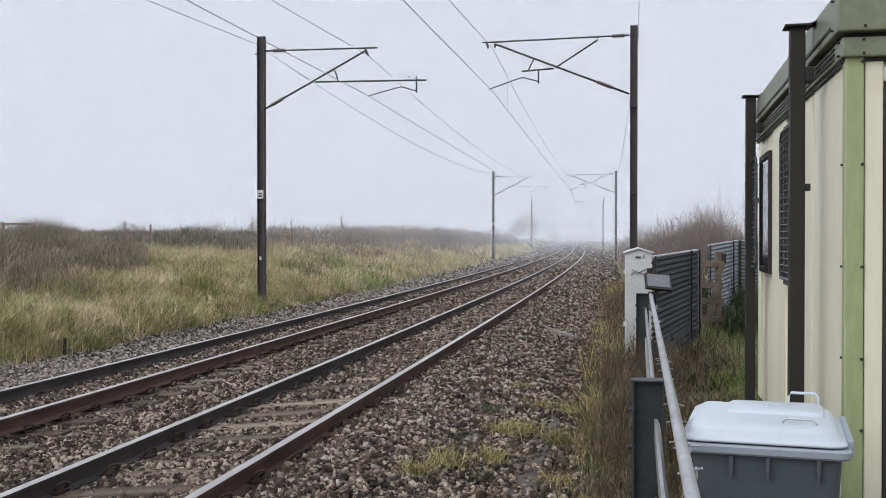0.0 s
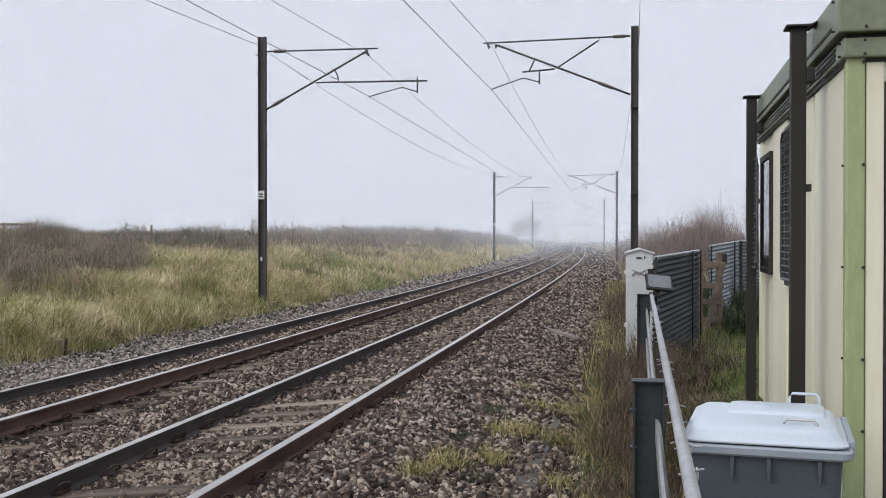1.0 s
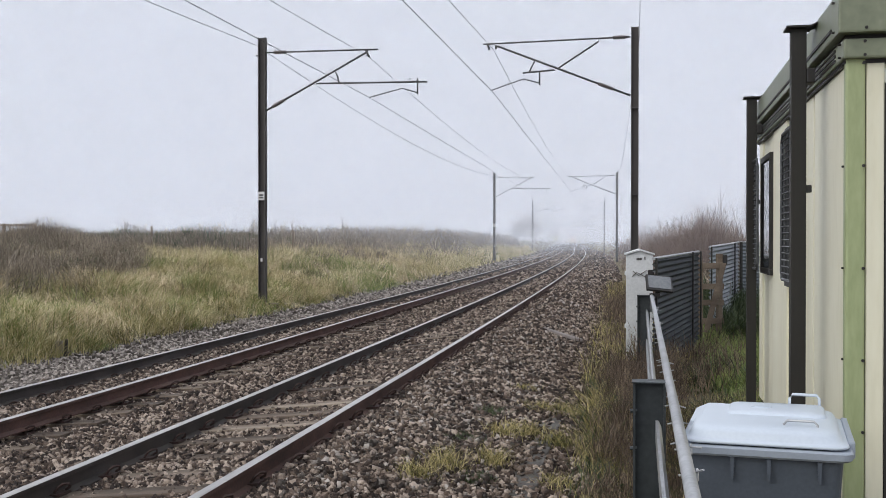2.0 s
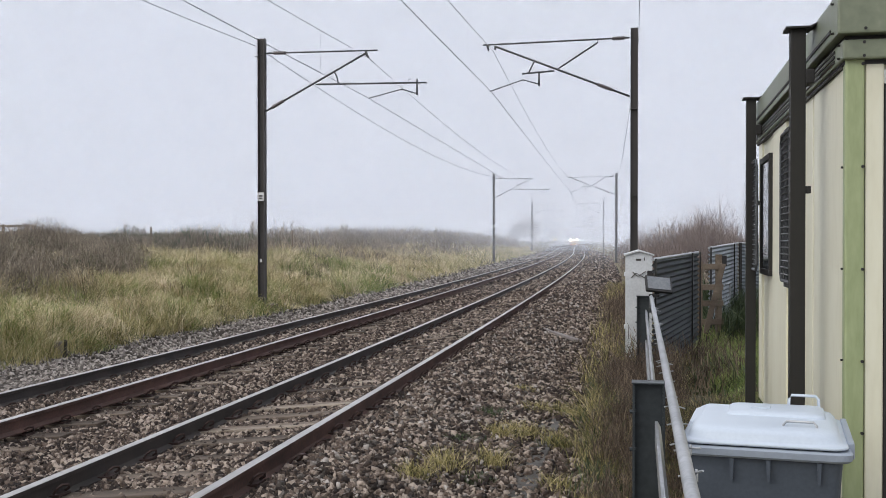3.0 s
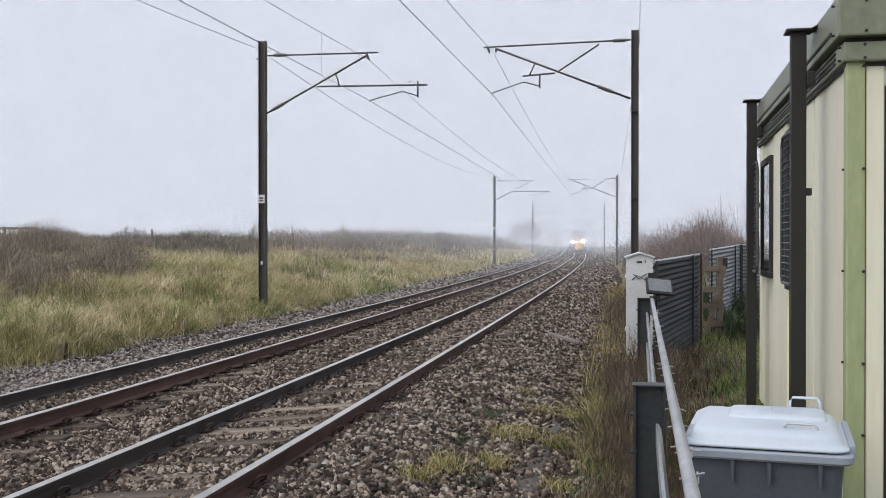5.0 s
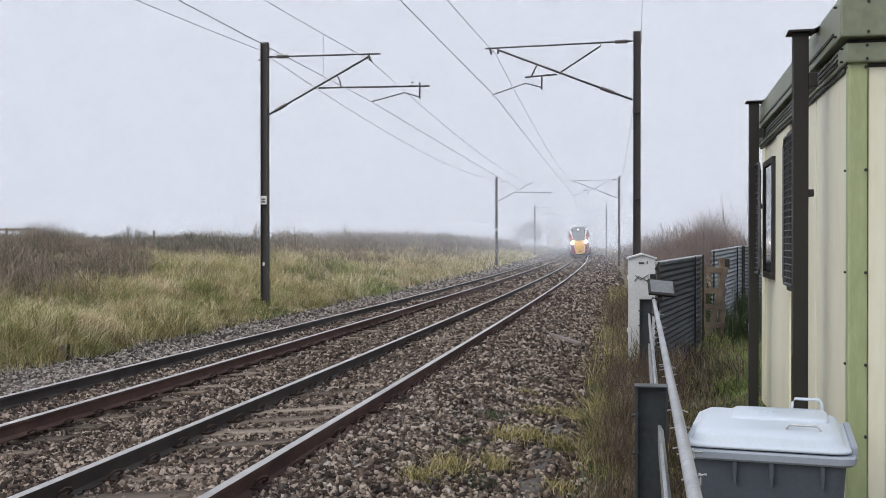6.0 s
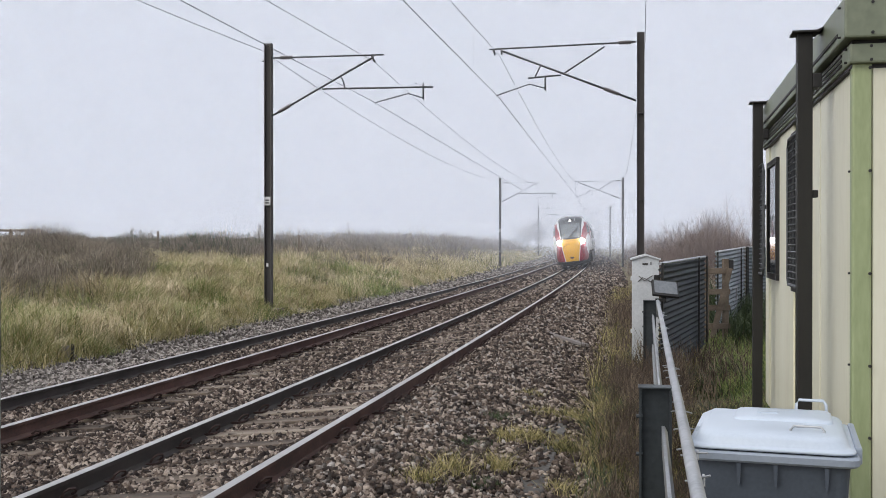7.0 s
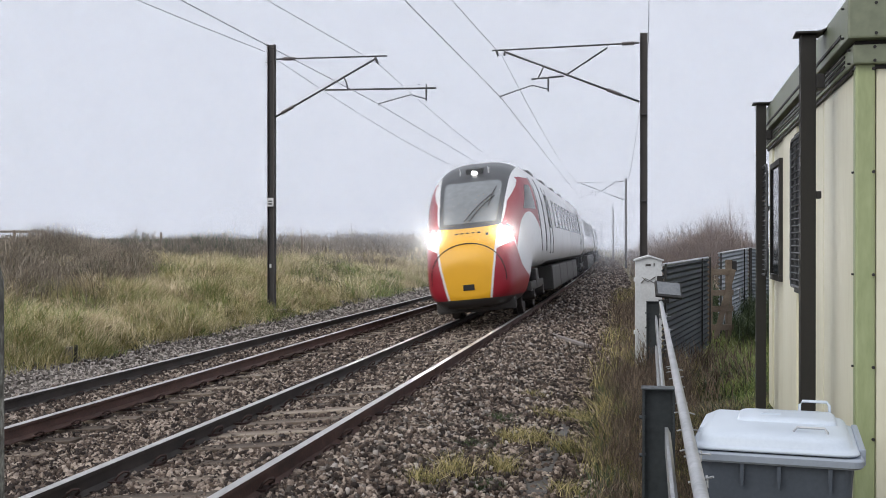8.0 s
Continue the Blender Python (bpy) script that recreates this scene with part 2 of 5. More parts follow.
for k, (uc, zl, zr) in enumerate(TRACKS):
    track = thing("railway_track", pose(0, 0, 0), "railway track of steel rails on weathered sleepers in ballast", "railway track", "two railway tracks")
    if k == 0:
        tagged(rail(track, uc - 0.7525, zl, M_RAIL_DARK), "dark rail with a bright worn head")
        tagged(rail(track, uc + 0.7525, zr, M_RAIL), "rust-brown rail with a bright worn head")
    else:
        tagged(rail(track, uc - 0.7525, zl, M_RAIL_DARK), "dark greasy rail")
        tagged(rail(track, uc + 0.7525, zr, M_RAIL), "rust-brown rail")
    tilt = math.degrees(math.asin((zr - zl) / 1.505))
    rs = random.Random(5 + k)
    first_s, first_c = None, None
    for i in range(70):
        y = 4.2 + 0.65 * i
        m = on_track(uc, y, (zl + zr) / 2 - 0.143 - 0.057 * k + rs.uniform(-0.025, 0.004)) @ pose(rs.uniform(-0.03, 0.03), 0, 0, 0, -tilt, rs.uniform(-0.8, 0.8))
        if first_s is None:
            first_s = part("sleeper", sleeper_mesh(), M_SLEEPER, track)
            first_s.matrix_basis = m
        else:
            share(first_s, m)
        if i < 45:
            for s in (-0.7525, 0.7525):
                mc = m @ pose(s, 0, 0.004) @ Matrix.Scale(1.12, 4)
                if first_c is None:
                    first_c = part("rail_clip", clip_mesh(), M_CLIP, track, "rusty spring clip and baseplate")
                    first_c.matrix_basis = mc
                else:
                    share(first_c, mc)

# ------------------------------------------------ overhead line
LEFT_Y = [-32.0, 28.3, 88.0, 150.5, 232.2, 308.2, 380.0, 450.0]
RIGHT_Y = [-32.0, 28.5, 88.5, 152.5, 229.5, 309.5, 380.0, 450.0]
MAST_L, MAST_R = -6.74, 3.56
MAST_TOP = 7.38


def mast(u, y, right):
    """A channel-section mast; a: metres from it towards its track, z above the rails."""
    s = -1 if right else 1
    base = float(ground_z(u, y)) - 0.1
    t = thing("catenary_mast", on_track(u, y, base), "grey steel overhead line mast with a tubular cantilever", "catenary mast", "overhead line masts")
    bm = bmesh.new()
    h = MAST_TOP - base
    outline = [(-0.098, -0.10), (-0.083, -0.10), (-0.083, -0.012), (0.083, -0.012), (0.083, -0.10), (0.098, -0.10), (0.098, 0.10), (0.083, 0.10), (0.083, 0.012), (-0.083, 0.012), (-0.083, 0.10), (-0.098, 0.10)]
    rings = [[bm.verts.new((x, y2, z)) for x, y2 in outline] for z in (0.0, h)]
    for k in range(12):
        bm.faces.new((rings[0][k], rings[0][(k + 1) % 12], rings[1][(k + 1) % 12], rings[1][k]))
    bm.faces.new(rings[1])
    part("post", bm, M_MAST, t)
    if not right:
        for z, w, hh in ((2.82, 0.09, 0.12), (1.1, 0.03, 0.05)):
            bm = bmesh.new()
            box(bm, (-w, -0.118, z - base), (w, -0.112, z - base + 2 * hh), 0.002)
            plate = part("plate", bm, M_PLATE, t, "small white plate with plain dark bars")
            if w > 0.05:
                for dz in (0.05, 0.12):
                    bm = bmesh.new()
                    box(bm, (-0.06, -0.1205, z - base + dz), (0.05, -0.1182, z - base + dz + 0.045))
                    part("plate_bar", bm, M_TUBE, plate)
    bm = bmesh.new()
    box(bm, (-0.35, -0.35, -0.4), (0.35, 0.35, 0.12), 0.03)
    part("foundation", bm, M_SLEEPER, t, "concrete foundation block")

    def bar(name, pts, r, material=M_TUBE, label=""):
        bm = bmesh.new()
        tube(bm, [(s * a * 0.965, 0, 1.714 + (z - 1.86) * 0.954 - base) for a, z in pts], r, 8)
        return part(name, bm, material, t, label, True)

    def sheds(name, a, b):
        """A ribbed insulator between two points of the cantilever."""
        n = 13
        pts = [(a[0] + (b[0] - a[0]) * k / (n - 1), a[1] + (b[1] - a[1]) * k / (n - 1)) for k in range(n)]
        bar(name, pts, [0.034 if k % 2 == 0 else 0.062 for k in range(n)], M_INSUL, "brown ribbed insulator")

    if not right:
        bar("top_tube", [(0.12, 7.37), (3.45, 7.36)], 0.022)
        sheds("top_insulator", (0.35, 7.37), (0.72, 7.369))
        bar("strut", [(0.12, 5.67), (3.14, 7.30)], 0.028)
        sheds("strut_insulator", (0.3, 5.767), (0.66, 5.962))
        bar("register_tube", [(1.62, 6.42), (4.88, 6.39)], 0.024)
        bar("register_brace", [(2.17, 6.79), (2.26, 6.60), (2.29, 6.42)], 0.02)
        bar("drop_bracket", [(4.6, 6.50), (4.6, 6.04)], 0.024)
        bar("drop_bracket", [(4.36, 6.39), (4.36, 6.50), (4.42, 6.50)], 0.018)
        bar("steady_arm", [(4.6, 6.08), (4.16, 6.22), (3.2, 5.98), (3.2, 5.92)], 0.016)
        bar("catenary_clamp", [(3.1, 7.36), (3.16, 7.19), (3.2, 7.16)], 0.032)
        bar("mast_bracket", [(0.0, 7.30), (-0.2, 7.28)], 0.022)
    else:
        bar("top_tube", [(0.12, 7.53), (4.22, 7.45)], 0.022)
        bar("strut", [(0.12, 5.89), (3.86, 7.40)], 0.028)
        sheds("strut_insulator", (0.6, 6.084), (1.0, 6.245))
        sheds("top_insulator", (0.25, 7.527), (0.6, 7.52))
        bar("strut_brace", [(1.0, 7.50), (1.0, 7.42), (2.15, 6.68)], 0.022)
        bar("register_tube", [(2.2, 6.66), (3.1, 6.60)], 0.024)
        bar("register_brace", [(2.75, 6.96), (2.92, 6.62)], 0.02)
        bar("drop_bracket", [(2.63, 6.63), (2.63, 6.24)], 0.024)
        bar("steady_arm", [(2.63, 6.30), (3.08, 6.43), (4.02, 6.12), (4.02, 6.05)], 0.016)
        bar("catenary_clamp", [(4.1, 7.45), (4.05, 7.30), (4.06, 7.27)], 0.028)
        bar("catenary_clamp", [(3.86, 7.42), (3.86, 7.30)], 0.03)
        bar("mast_bracket", [(0.0, 7.66), (0.0, 7.52), (-0.12, 7.42)], 0.014)
        for z in (5.2, 2.9):
            bm = bmesh.new()
            box(bm, (-0.103, -0.105, z - base), (0.103, 0.105, z - base + 0.025), 0.003)
            part("band", bm, M_TUBE, t, "dark steel band")
    return t


for y in LEFT_Y:
    mast(MAST_L, y, False)
for y in RIGHT_Y:
    mast(MAST_R, y, True)


def wire_points(u0, u1, y0, y1, z0, z1, sag, n=14):
    out = []
    for i in range(n + 1):
        t = i / n
        # the wire is straight from support to support
        xa, ya = place(u0, y0)
        xb, yb = place(u1, y1)
        out.append((float(xa + (xb - xa) * t), float(ya + (yb - ya) * t), z0 + (z1 - z0) * t - 4 * sag * t * (1 - t)))
    return out


def span(name, label, pts, r):
    bm = bmesh.new()
    tube(bm, pts, r, 5)
    ob = part(name, bm, M_WIRE, None, label, True)
    return tagged(ob, label, "wire")


for ys, contact_u, con_z, cat_z in ((LEFT_Y, -3.69, 5.66, 6.78), (RIGHT_Y, -0.23, 5.72, 6.89)):
    for a, b in zip(ys, ys[1:]):
        cw = wire_points(contact_u, contact_u, a, b, con_z, con_z, 0.02)
        ca = wire_points(contact_u, contact_u, a, b, cat_z, cat_z, 0.5)
        span("contact_wire", "thin grey contact wire over the track", cw, 0.0075)
        span("catenary_wire", "sagging grey catenary wire over the track", ca, 0.0065)
        for k in range(1, 14, 2):
            span("dropper_wire", "hair-thin vertical dropper between two wires", [cw[k], ca[k]], 0.003)
for ys, u, z in ((LEFT_Y, MAST_L - 0.2, 7.19), (RIGHT_Y, MAST_R + 0.12, 7.14)):
    for a, b in zip(ys, ys[1:]):
        span("return_wire", "sagging grey return wire from mast to mast", wire_points(u, u, a, b, z, z, 0.66), 0.0075)


# ------------------------------------------------ beside the line: materials
M_CREAM = surface("cream_cabin_panel", [(0.25, (0.66, 0.64, 0.485)), (0.5, (0.77, 0.75, 0.59)), (0.75, (0.82, 0.81, 0.665))], 0.9, 14, 0.5, bump=0.08, depth=0.004, stretch=(2, 2, 0.4))
M_GREEN = surface("faded_green_cabin_trim", [(0.3, (0.25, 0.30, 0.15)), (0.6, (0.38, 0.435, 0.235)), (0.8, (0.45, 0.49, 0.30))], 0.8, 18, 0.45, bump=0.1, depth=0.004, stretch=(2, 2, 0.5))
M_FASCIA = surface("grey_green_roof_fascia", [(0.3, (0.135, 0.155, 0.105)), (0.6, (0.215, 0.24, 0.165)), (0.8, (0.31, 0.335, 0.25))], 0.8, 20, 0.45, bump=0.1, depth=0.004)
M_BLACK = surface("black_painted_steel", [(0.3, (0.010, 0.010, 0.011)), (0.7, (0.035, 0.032, 0.030))], 2, 40, 0.6, bump=0.15, depth=0.003)
M_POST = surface("dark_brown_post", [(0.3, (0.010, 0.0095, 0.008)), (0.6, (0.022, 0.020, 0.017)), (0.8, (0.055, 0.04, 0.03))], 1.5, 30, 0.65, bump=0.15, depth=0.003, stretch=(2, 2, 0.4))
M_MESH = surface("galvanised_mesh_guard", [(0.3, (0.055, 0.06, 0.065)), (0.7, (0.12, 0.125, 0.13))], 3, 40, 0.5, metal=0.5, bump=0.1, depth=0.002)
M_GLASS = surface("dark_window_glass", [(0.3, (0.02, 0.022, 0.025)), (0.7, (0.04, 0.043, 0.047))], 1, 10, 0.08, bump=0, rough_span=0.03)
M_LID = surface("pale_grey_bin_lid", [(0.3, (0.50, 0.565, 0.645)), (0.7, (0.585, 0.65, 0.725))], 2, 70, 0.35, bump=0.04, depth=0.002)
M_BIN = surface("slate_grey_bin_plastic", [(0.3, (0.055, 0.068, 0.088)), (0.7, (0.088, 0.105, 0.13))], 2, 70, 0.5, bump=0.06, depth=0.002)
# darker than the lid: the upright faces have their shade in the colour
M_RIM = surface("faded_grey_bin_rim", [(0.3, (0.27, 0.31, 0.37)), (0.7, (0.34, 0.385, 0.45))], 2, 70, 0.45, bump=0.04, depth=0.002)
M_GALV = surface("galvanised_steel", [(0.3, (0.30, 0.31, 0.32)), (0.55, (0.46, 0.47, 0.48)), (0.8, (0.62, 0.63, 0.64))], 3, 35, 0.42, metal=0.65, bump=0.08, depth=0.002)
M_SLATE = surface("dark_grey_barrier_steel", [(0.3, (0.03, 0.036, 0.04)), (0.6, (0.06, 0.07, 0.075)), (0.8, (0.13, 0.145, 0.15))], 3, 30, 0.5, metal=0.35, bump=0.1, depth=0.003)
M_CORR = surface("dark_corrugated_sheet", [(0.3, (0.018, 0.022, 0.026)), (0.6, (0.035, 0.042, 0.048)), (0.8, (0.065, 0.075, 0.082))], 1.5, 25, 0.75, metal=0.0, bump=0.1, depth=0.003)
M_CORR_PALE = surface("grey_corrugated_sheet", [(0.3, (0.14, 0.165, 0.18)), (0.7, (0.26, 0.29, 0.31))], 1.5, 25, 0.5, metal=0.3, bump=0.1, depth=0.003)
M_WHITE = surface("weathered_white_paint", [(0.3, (0.52, 0.54, 0.55)), (0.6, (0.70, 0.72, 0.73)), (0.8, (0.78, 0.79, 0.80))], 2.5, 30, 0.5, bump=0.08, depth=0.003)
M_TIMBER = surface("weathered_fence_timber", [(0.3, (0.09, 0.068, 0.05)), (0.55, (0.20, 0.155, 0.115)), (0.8, (0.34, 0.275, 0.21))], 2, 30, 0.9, bump=0.4, depth=0.006, stretch=(1, 1, 4))
M_CONCRETE = surface("dirty_grey_concrete", [(0.3, (0.03, 0.027, 0.023)), (0.55, (0.085, 0.078, 0.07)), (0.8, (0.19, 0.18, 0.165))], 3, 35, 0.9, bump=0.4, depth=0.004)
M_OLDWOOD = surface("bleached_old_plank", [(0.3, (0.13, 0.11, 0.10)), (0.7, (0.30, 0.27, 0.25))], 2, 30, 0.9, bump=0.4, depth=0.006)
M_PANEL = surface("solar_panel_glass", [(0.3, (0.10, 0.11, 0.12)), (0.7, (0.20, 0.21, 0.22))], 3, 30, 0.15, bump=0, coat=0.5)

def site(x, y, z, rz=0.0):
    """A pose on the site plan beside the line, whose drawing has its own scale across and along."""
    turn = math.degrees(math.atan(math.tan(radians(rz)) * 0.865))
    return pose(x * 0.954, y * 1.103, 1.714 + (z - 1.86) * 0.954, 0, 0, turn) @ Matrix.Diagonal((0.954, 1.09, 0.954, 1))


# ------------------------------------------------ site cabin; its local x runs along the end wall, y along the side wall away
CAB_TURN = -13.8
cabin = thing("site_cabin", site(1.969, 4.43, 0.02, CAB_TURN + 0.62), "cream and green portable site cabin on blocks", "cabin")
CAB_L, CAB_W, CAB_B, CAB_T = 3.95, 6.0, 0.40, 3.03
bm = bmesh.new()
box(bm, (0.03, 0.03, CAB_B), (CAB_W, CAB_L, 2.72))
part("wall", bm, M_CREAM, cabin, "cream steel wall")
for y0, y1 in [(0.05, 0.98), (1.02, 1.38), (2.15, 2.92), (3.68, 3.90)]:
    bm = bmesh.new()
    box(bm, (0.012, y0, CAB_B + 0.02), (0.032, y1, 2.70), 0.006)
    part("wall_panel", bm, M_CREAM, cabin)
bm = bmesh.new()
box(bm, (-0.004, -0.012, CAB_B - 0.02), (0.088, 0.05, 2.73), 0.012)
part("corner_trim", bm, [M_GREEN], cabin, "faded green corner trim")
bm = bmesh.new()
box(bm, (0.092, 0.0, CAB_B), (0.178, 0.034, 2.72), 0.008)
part("end_panel", bm, M_CREAM, cabin)
bm = bmesh.new()
box(bm, (0.216, 0.008, CAB_B), (1.30, 0.034, 2.72), 0.004)
part("end_door", bm, M_CREAM, cabin, "cream cabin door")
bm = bmesh.new()
box(bm, (0.180, -0.005, CAB_B), (0.214, 0.02, 2.64), 0.004)
part("door_edge", bm, M_BLACK, cabin)
bm = bmesh.new()
box(bm, (0.175, -0.045, 2.60), (0.5, 0.004, 2.67), 0.01)
part("door_closer", bm, M_WHITE, cabin, "pale bracket over the door")
# the roof band: two courses of fascia; black strips stand for the slots' shade
for z0, z1, out in ((2.72, 2.815, 0.02), (2.838, 3.03, 0.05)):
    bm = bmesh.new()
    box(bm, (-out, -out - 0.02, z0), (CAB_W, CAB_L, z1), 0.01)
    part("fascia", bm, M_FASCIA, cabin, "grey-green roof fascia")
bm = bmesh.new()
box(bm, (-0.005, -0.005, 2.70), (CAB_W, CAB_L - 0.02, 3.02))
part("roof_core", bm, M_BLACK, cabin)
bm = bmesh.new()
box(bm, (-0.046, -0.066, 3.024), (CAB_W, CAB_L + 0.01, 3.042), 0.006)
part("roof_edge", bm, M_FASCIA, cabin, "pale roof edge")
for z in (2.738, 2.762, 2.788):
    bm = bmesh.new()
    box(bm, (-0.026, 0.16, z), (-0.017, CAB_L, z + 0.012))
    box(bm, (0.19, -0.046, z), (CAB_W, -0.037, z + 0.012))
    part("slot", bm, M_BLACK, cabin, "black strip for the shade in a louvre slot of the fascia")
bm = bmesh.new()
box(bm, (0.19, -0.076, 2.90), (CAB_W, -0.068, 2.922))
box(bm, (-0.056, 0.10, 2.875), (-0.047, CAB_L, 2.892))
part("slot", bm, M_BLACK, cabin)
for z in (2.735, 2.80, 2.86, 3.005, 2.70, 2.2, 1.7, 1.25, 0.9):
    for x, y in ((0.078, -0.02), (-0.012, 0.03)):
        bm = bmesh.new()
        off = -0.05 if z > 2.83 else -0.02 if z > 2.71 else 0.0
        if x > 0:
            tube(bm, [(x, y + off * 1.0 + 0.01, z), (x, y + off - 0.004, z)], 0.008, 6)
        else:
            tube(bm, [(x + off + 0.02, y, z), (x + off - 0.002, y, z)], 0.006, 6)
        part("bolt", bm, M_BLACK, cabin)


def guard(y0, y1, z0, z1, swing):
    """A window with a mesh security guard hung before it."""
    g = bmesh.new()
    box(g, (0.004, y0, z0), (0.028, y1, z1), 0.004)
    part("window_pane", g, M_GLASS, cabin, "dark window glass")
    g = bmesh.new()
    for a, b, c, d in ((y0 - 0.05, y0, z0, z1), (y1, y1 + 0.05, z0, z1), (y0 - 0.05, y1 + 0.05, z1, z1 + 0.05), (y0 - 0.05, y1 + 0.05, z0 - 0.05, z0)):
        box(g, (-0.01, a, c), (0.03, b, d), 0.004)
    part("window_frame", g, M_BLACK, cabin)
    e = new("window_guard")
    e.parent = cabin
    e.matrix_basis = pose(-0.10 if swing else -0.035, y1 if swing else y0, z0, 0, 0, 0)
    w, h = y1 - y0, z1 - z0
    s = -1 if swing else 1
    g = bmesh.new()
    o = [(0.0, 0.04), (0.04, 0.0), (w - 0.04, 0.0), (w, 0.04), (w, h - 0.06), (w - 0.06, h), (0.06, h), (0.0, h - 0.06), (0.0, 0.04)]
    tube(g, [(0, s * a, b) for a, b in o], 0.012, 6)
    for k in range(1, 22):
        tube(g, [(0, s * 0.01, h * k / 22), (0, s * (w - 0.01), h * k / 22)], 0.0055, 4)
    for k in range(1, 9):
        tube(g, [(0.006, s * w * k / 9, 0.01), (0.006, s * w * k / 9, h - 0.01)], 0.004, 4)
    ob = part("mesh_panel", g, M_MESH, e, "grey welded mesh security guard")
    return e


guard(1.46, 2.06, 1.56, 2.58, False)
guard(3.02, 3.60, 1.60, 2.50, True)
tagged(cabin)

# steel posts before the side wall
for y, top in ((0.58, 3.02), (3.38, 3.06)):
    p = thing("steel_post", site(1.93, 4.43, 0.0, CAB_TURN) @ pose(-0.10, y, 0.0), "dark brown steel post with a flared cap beside the cabin", "post", "posts beside the cabin")
    bm = bmesh.new()
    box(bm, (-0.05, -0.04, 0.0), (0.03, 0.04, top), 0.004)
    part("shaft", bm, M_POST, p)
    bm = bmesh.new()
    box(bm, (-0.08, -0.07, top), (0.06, 0.07, top + 0.012), 0.003)
    box(bm, (0.0, -0.07, 0.0), (0.09, 0.07, 0.010), 0.003, pose(0.055, 0, top + 0.004, 0, -25, 0))
    part("cap", bm, M_POST, p, "flared steel cap plate")
    bm = bmesh.new()
    box(bm, (0.03, -0.05, top - 0.30), (0.075, 0.05, top - 0.22), 0.006)
    part("bracket", bm, M_BLACK, p)
    bm = bmesh.new()
    box(bm, (0.03, -0.03, top - 0.9), (0.06, 0.03, top - 0.86), 0.004)
    part("bracket", bm, M_BLACK, p)

# ------------------------------------------------ wheeled bin
bin_t = thing("wheelie_bin", pose(1.315, 4.27, -0.075, 0, 0, -18) @ Matrix.Diagonal((0.955, 0.82, 0.96, 1)), "slate grey wheeled bin with a pale grey closed lid", "bin")


def ring_loft(bm, rings, close=True):
    rs = [[bm.verts.new(p) for p in r] for r in rings]
    for a, b in zip(rs, rs[1:]):
        n = len(a)
        for k in range(n):
            bm.faces.new((a[k], a[(k + 1) % n], b[(k + 1) % n], b[k]))
    if close:
        bm.faces.new(rs[0][::-1])
        bm.faces.new(rs[-1])
    return rs


def rounded(hx, hy, r, z, n=5, cx=0.0, cy=0.0):
    out = []
    for sx, sy, a0 in ((1, 1, 0), (-1, 1, 90), (-1, -1, 180), (1, -1, 270)):
        for k in range(n + 1):
            a = radians(a0 + 90 * k / n)
            out.append((cx + sx * (hx - r) + r * math.cos(a), cy + sy * (hy - r) + r * math.sin(a), z))
    return out


bm = bmesh.new()
ring_loft(bm, [rounded(0.235, 0.31, 0.05, 0.06), rounded(0.25, 0.33, 0.05, 0.12), rounded(0.295, 0.395, 0.05, 0.94), rounded(0.30, 0.40, 0.05, 1.0)])
part("body", bm, M_BIN, bin_t)
bm = bmesh.new()
ring_loft(bm, [rounded(0.295, 0.395, 0.05, 1.0), rounded(0.322, 0.428, 0.05, 1.003), rounded(0.332, 0.438, 0.05, 1.012), rounded(0.334, 0.44, 0.05, 1.036), rounded(0.326, 0.432, 0.05, 1.044), rounded(0.29, 0.39, 0.05, 1.044)])
part("rim", bm, M_RIM, bin_t, "grey turned-down rim with its shade painted in")
for x in (-0.12, 0.02, 0.21):
    bm = bmesh.new()
    prism(bm, [(-0.008, 1.0), (0.008, 1.0), (0.007, 0.95), (0.004, 0.915), (-0.004, 0.915), (-0.007, 0.95)], -0.425, -0.36, pose(x, 0, 0))
    part("rib", bm, M_BIN, bin_t)
# the lid: black slab as gap shade, a flat flange and a low crowned top
bm = bmesh.new()
ring_loft(bm, [rounded(0.30, 0.405, 0.07, 1.040), rounded(0.30, 0.405, 0.07, 1.051)])
part("lid_gap", bm, M_BLACK, bin_t, "black slab that paints in the shade under the lid")
bm = bmesh.new()
ring_loft(bm, [rounded(0.316, 0.424, 0.07, 1.050), rounded(0.321, 0.430, 0.07, 1.056), rounded(0.316, 0.424, 0.07, 1.063), rounded(0.302, 0.408, 0.10, 1.065), rounded(0.296, 0.402, 0.11, 1.071),
               rounded(0.290, 0.395, 0.12, 1.090), rounded(0.278, 0.380, 0.12, 1.104), rounded(0.255, 0.355, 0.11, 1.112), rounded(0.19, 0.28, 0.09, 1.117), rounded(0.08, 0.12, 0.04, 1.119)])
lid = part("lid", bm, M_LID, bin_t, "pale grey moulded lid", True)
bm = bmesh.new()
ring_loft(bm, [rounded(0.205, 0.185, 0.05, 1.10, cx=0.045, cy=0.15), rounded(0.200, 0.178, 0.05, 1.122, cx=0.045, cy=0.15), rounded(0.190, 0.168, 0.05, 1.129, cx=0.045, cy=0.15), rounded(0.06, 0.06, 0.03, 1.131, cx=0.045, cy=0.15)])
part("raised_panel", bm, M_LID, lid, "low raised field of the lid", True)
bm = bmesh.new()
ring_loft(bm, [rounded(0.045, 0.055, 0.015, 1.12, cx=-0.02, cy=0.18), rounded(0.042, 0.052, 0.015, 1.135, cx=-0.02, cy=0.18)])
part("lid_badge", bm, M_LID, lid, "small raised blank badge")
bm = bmesh.new()
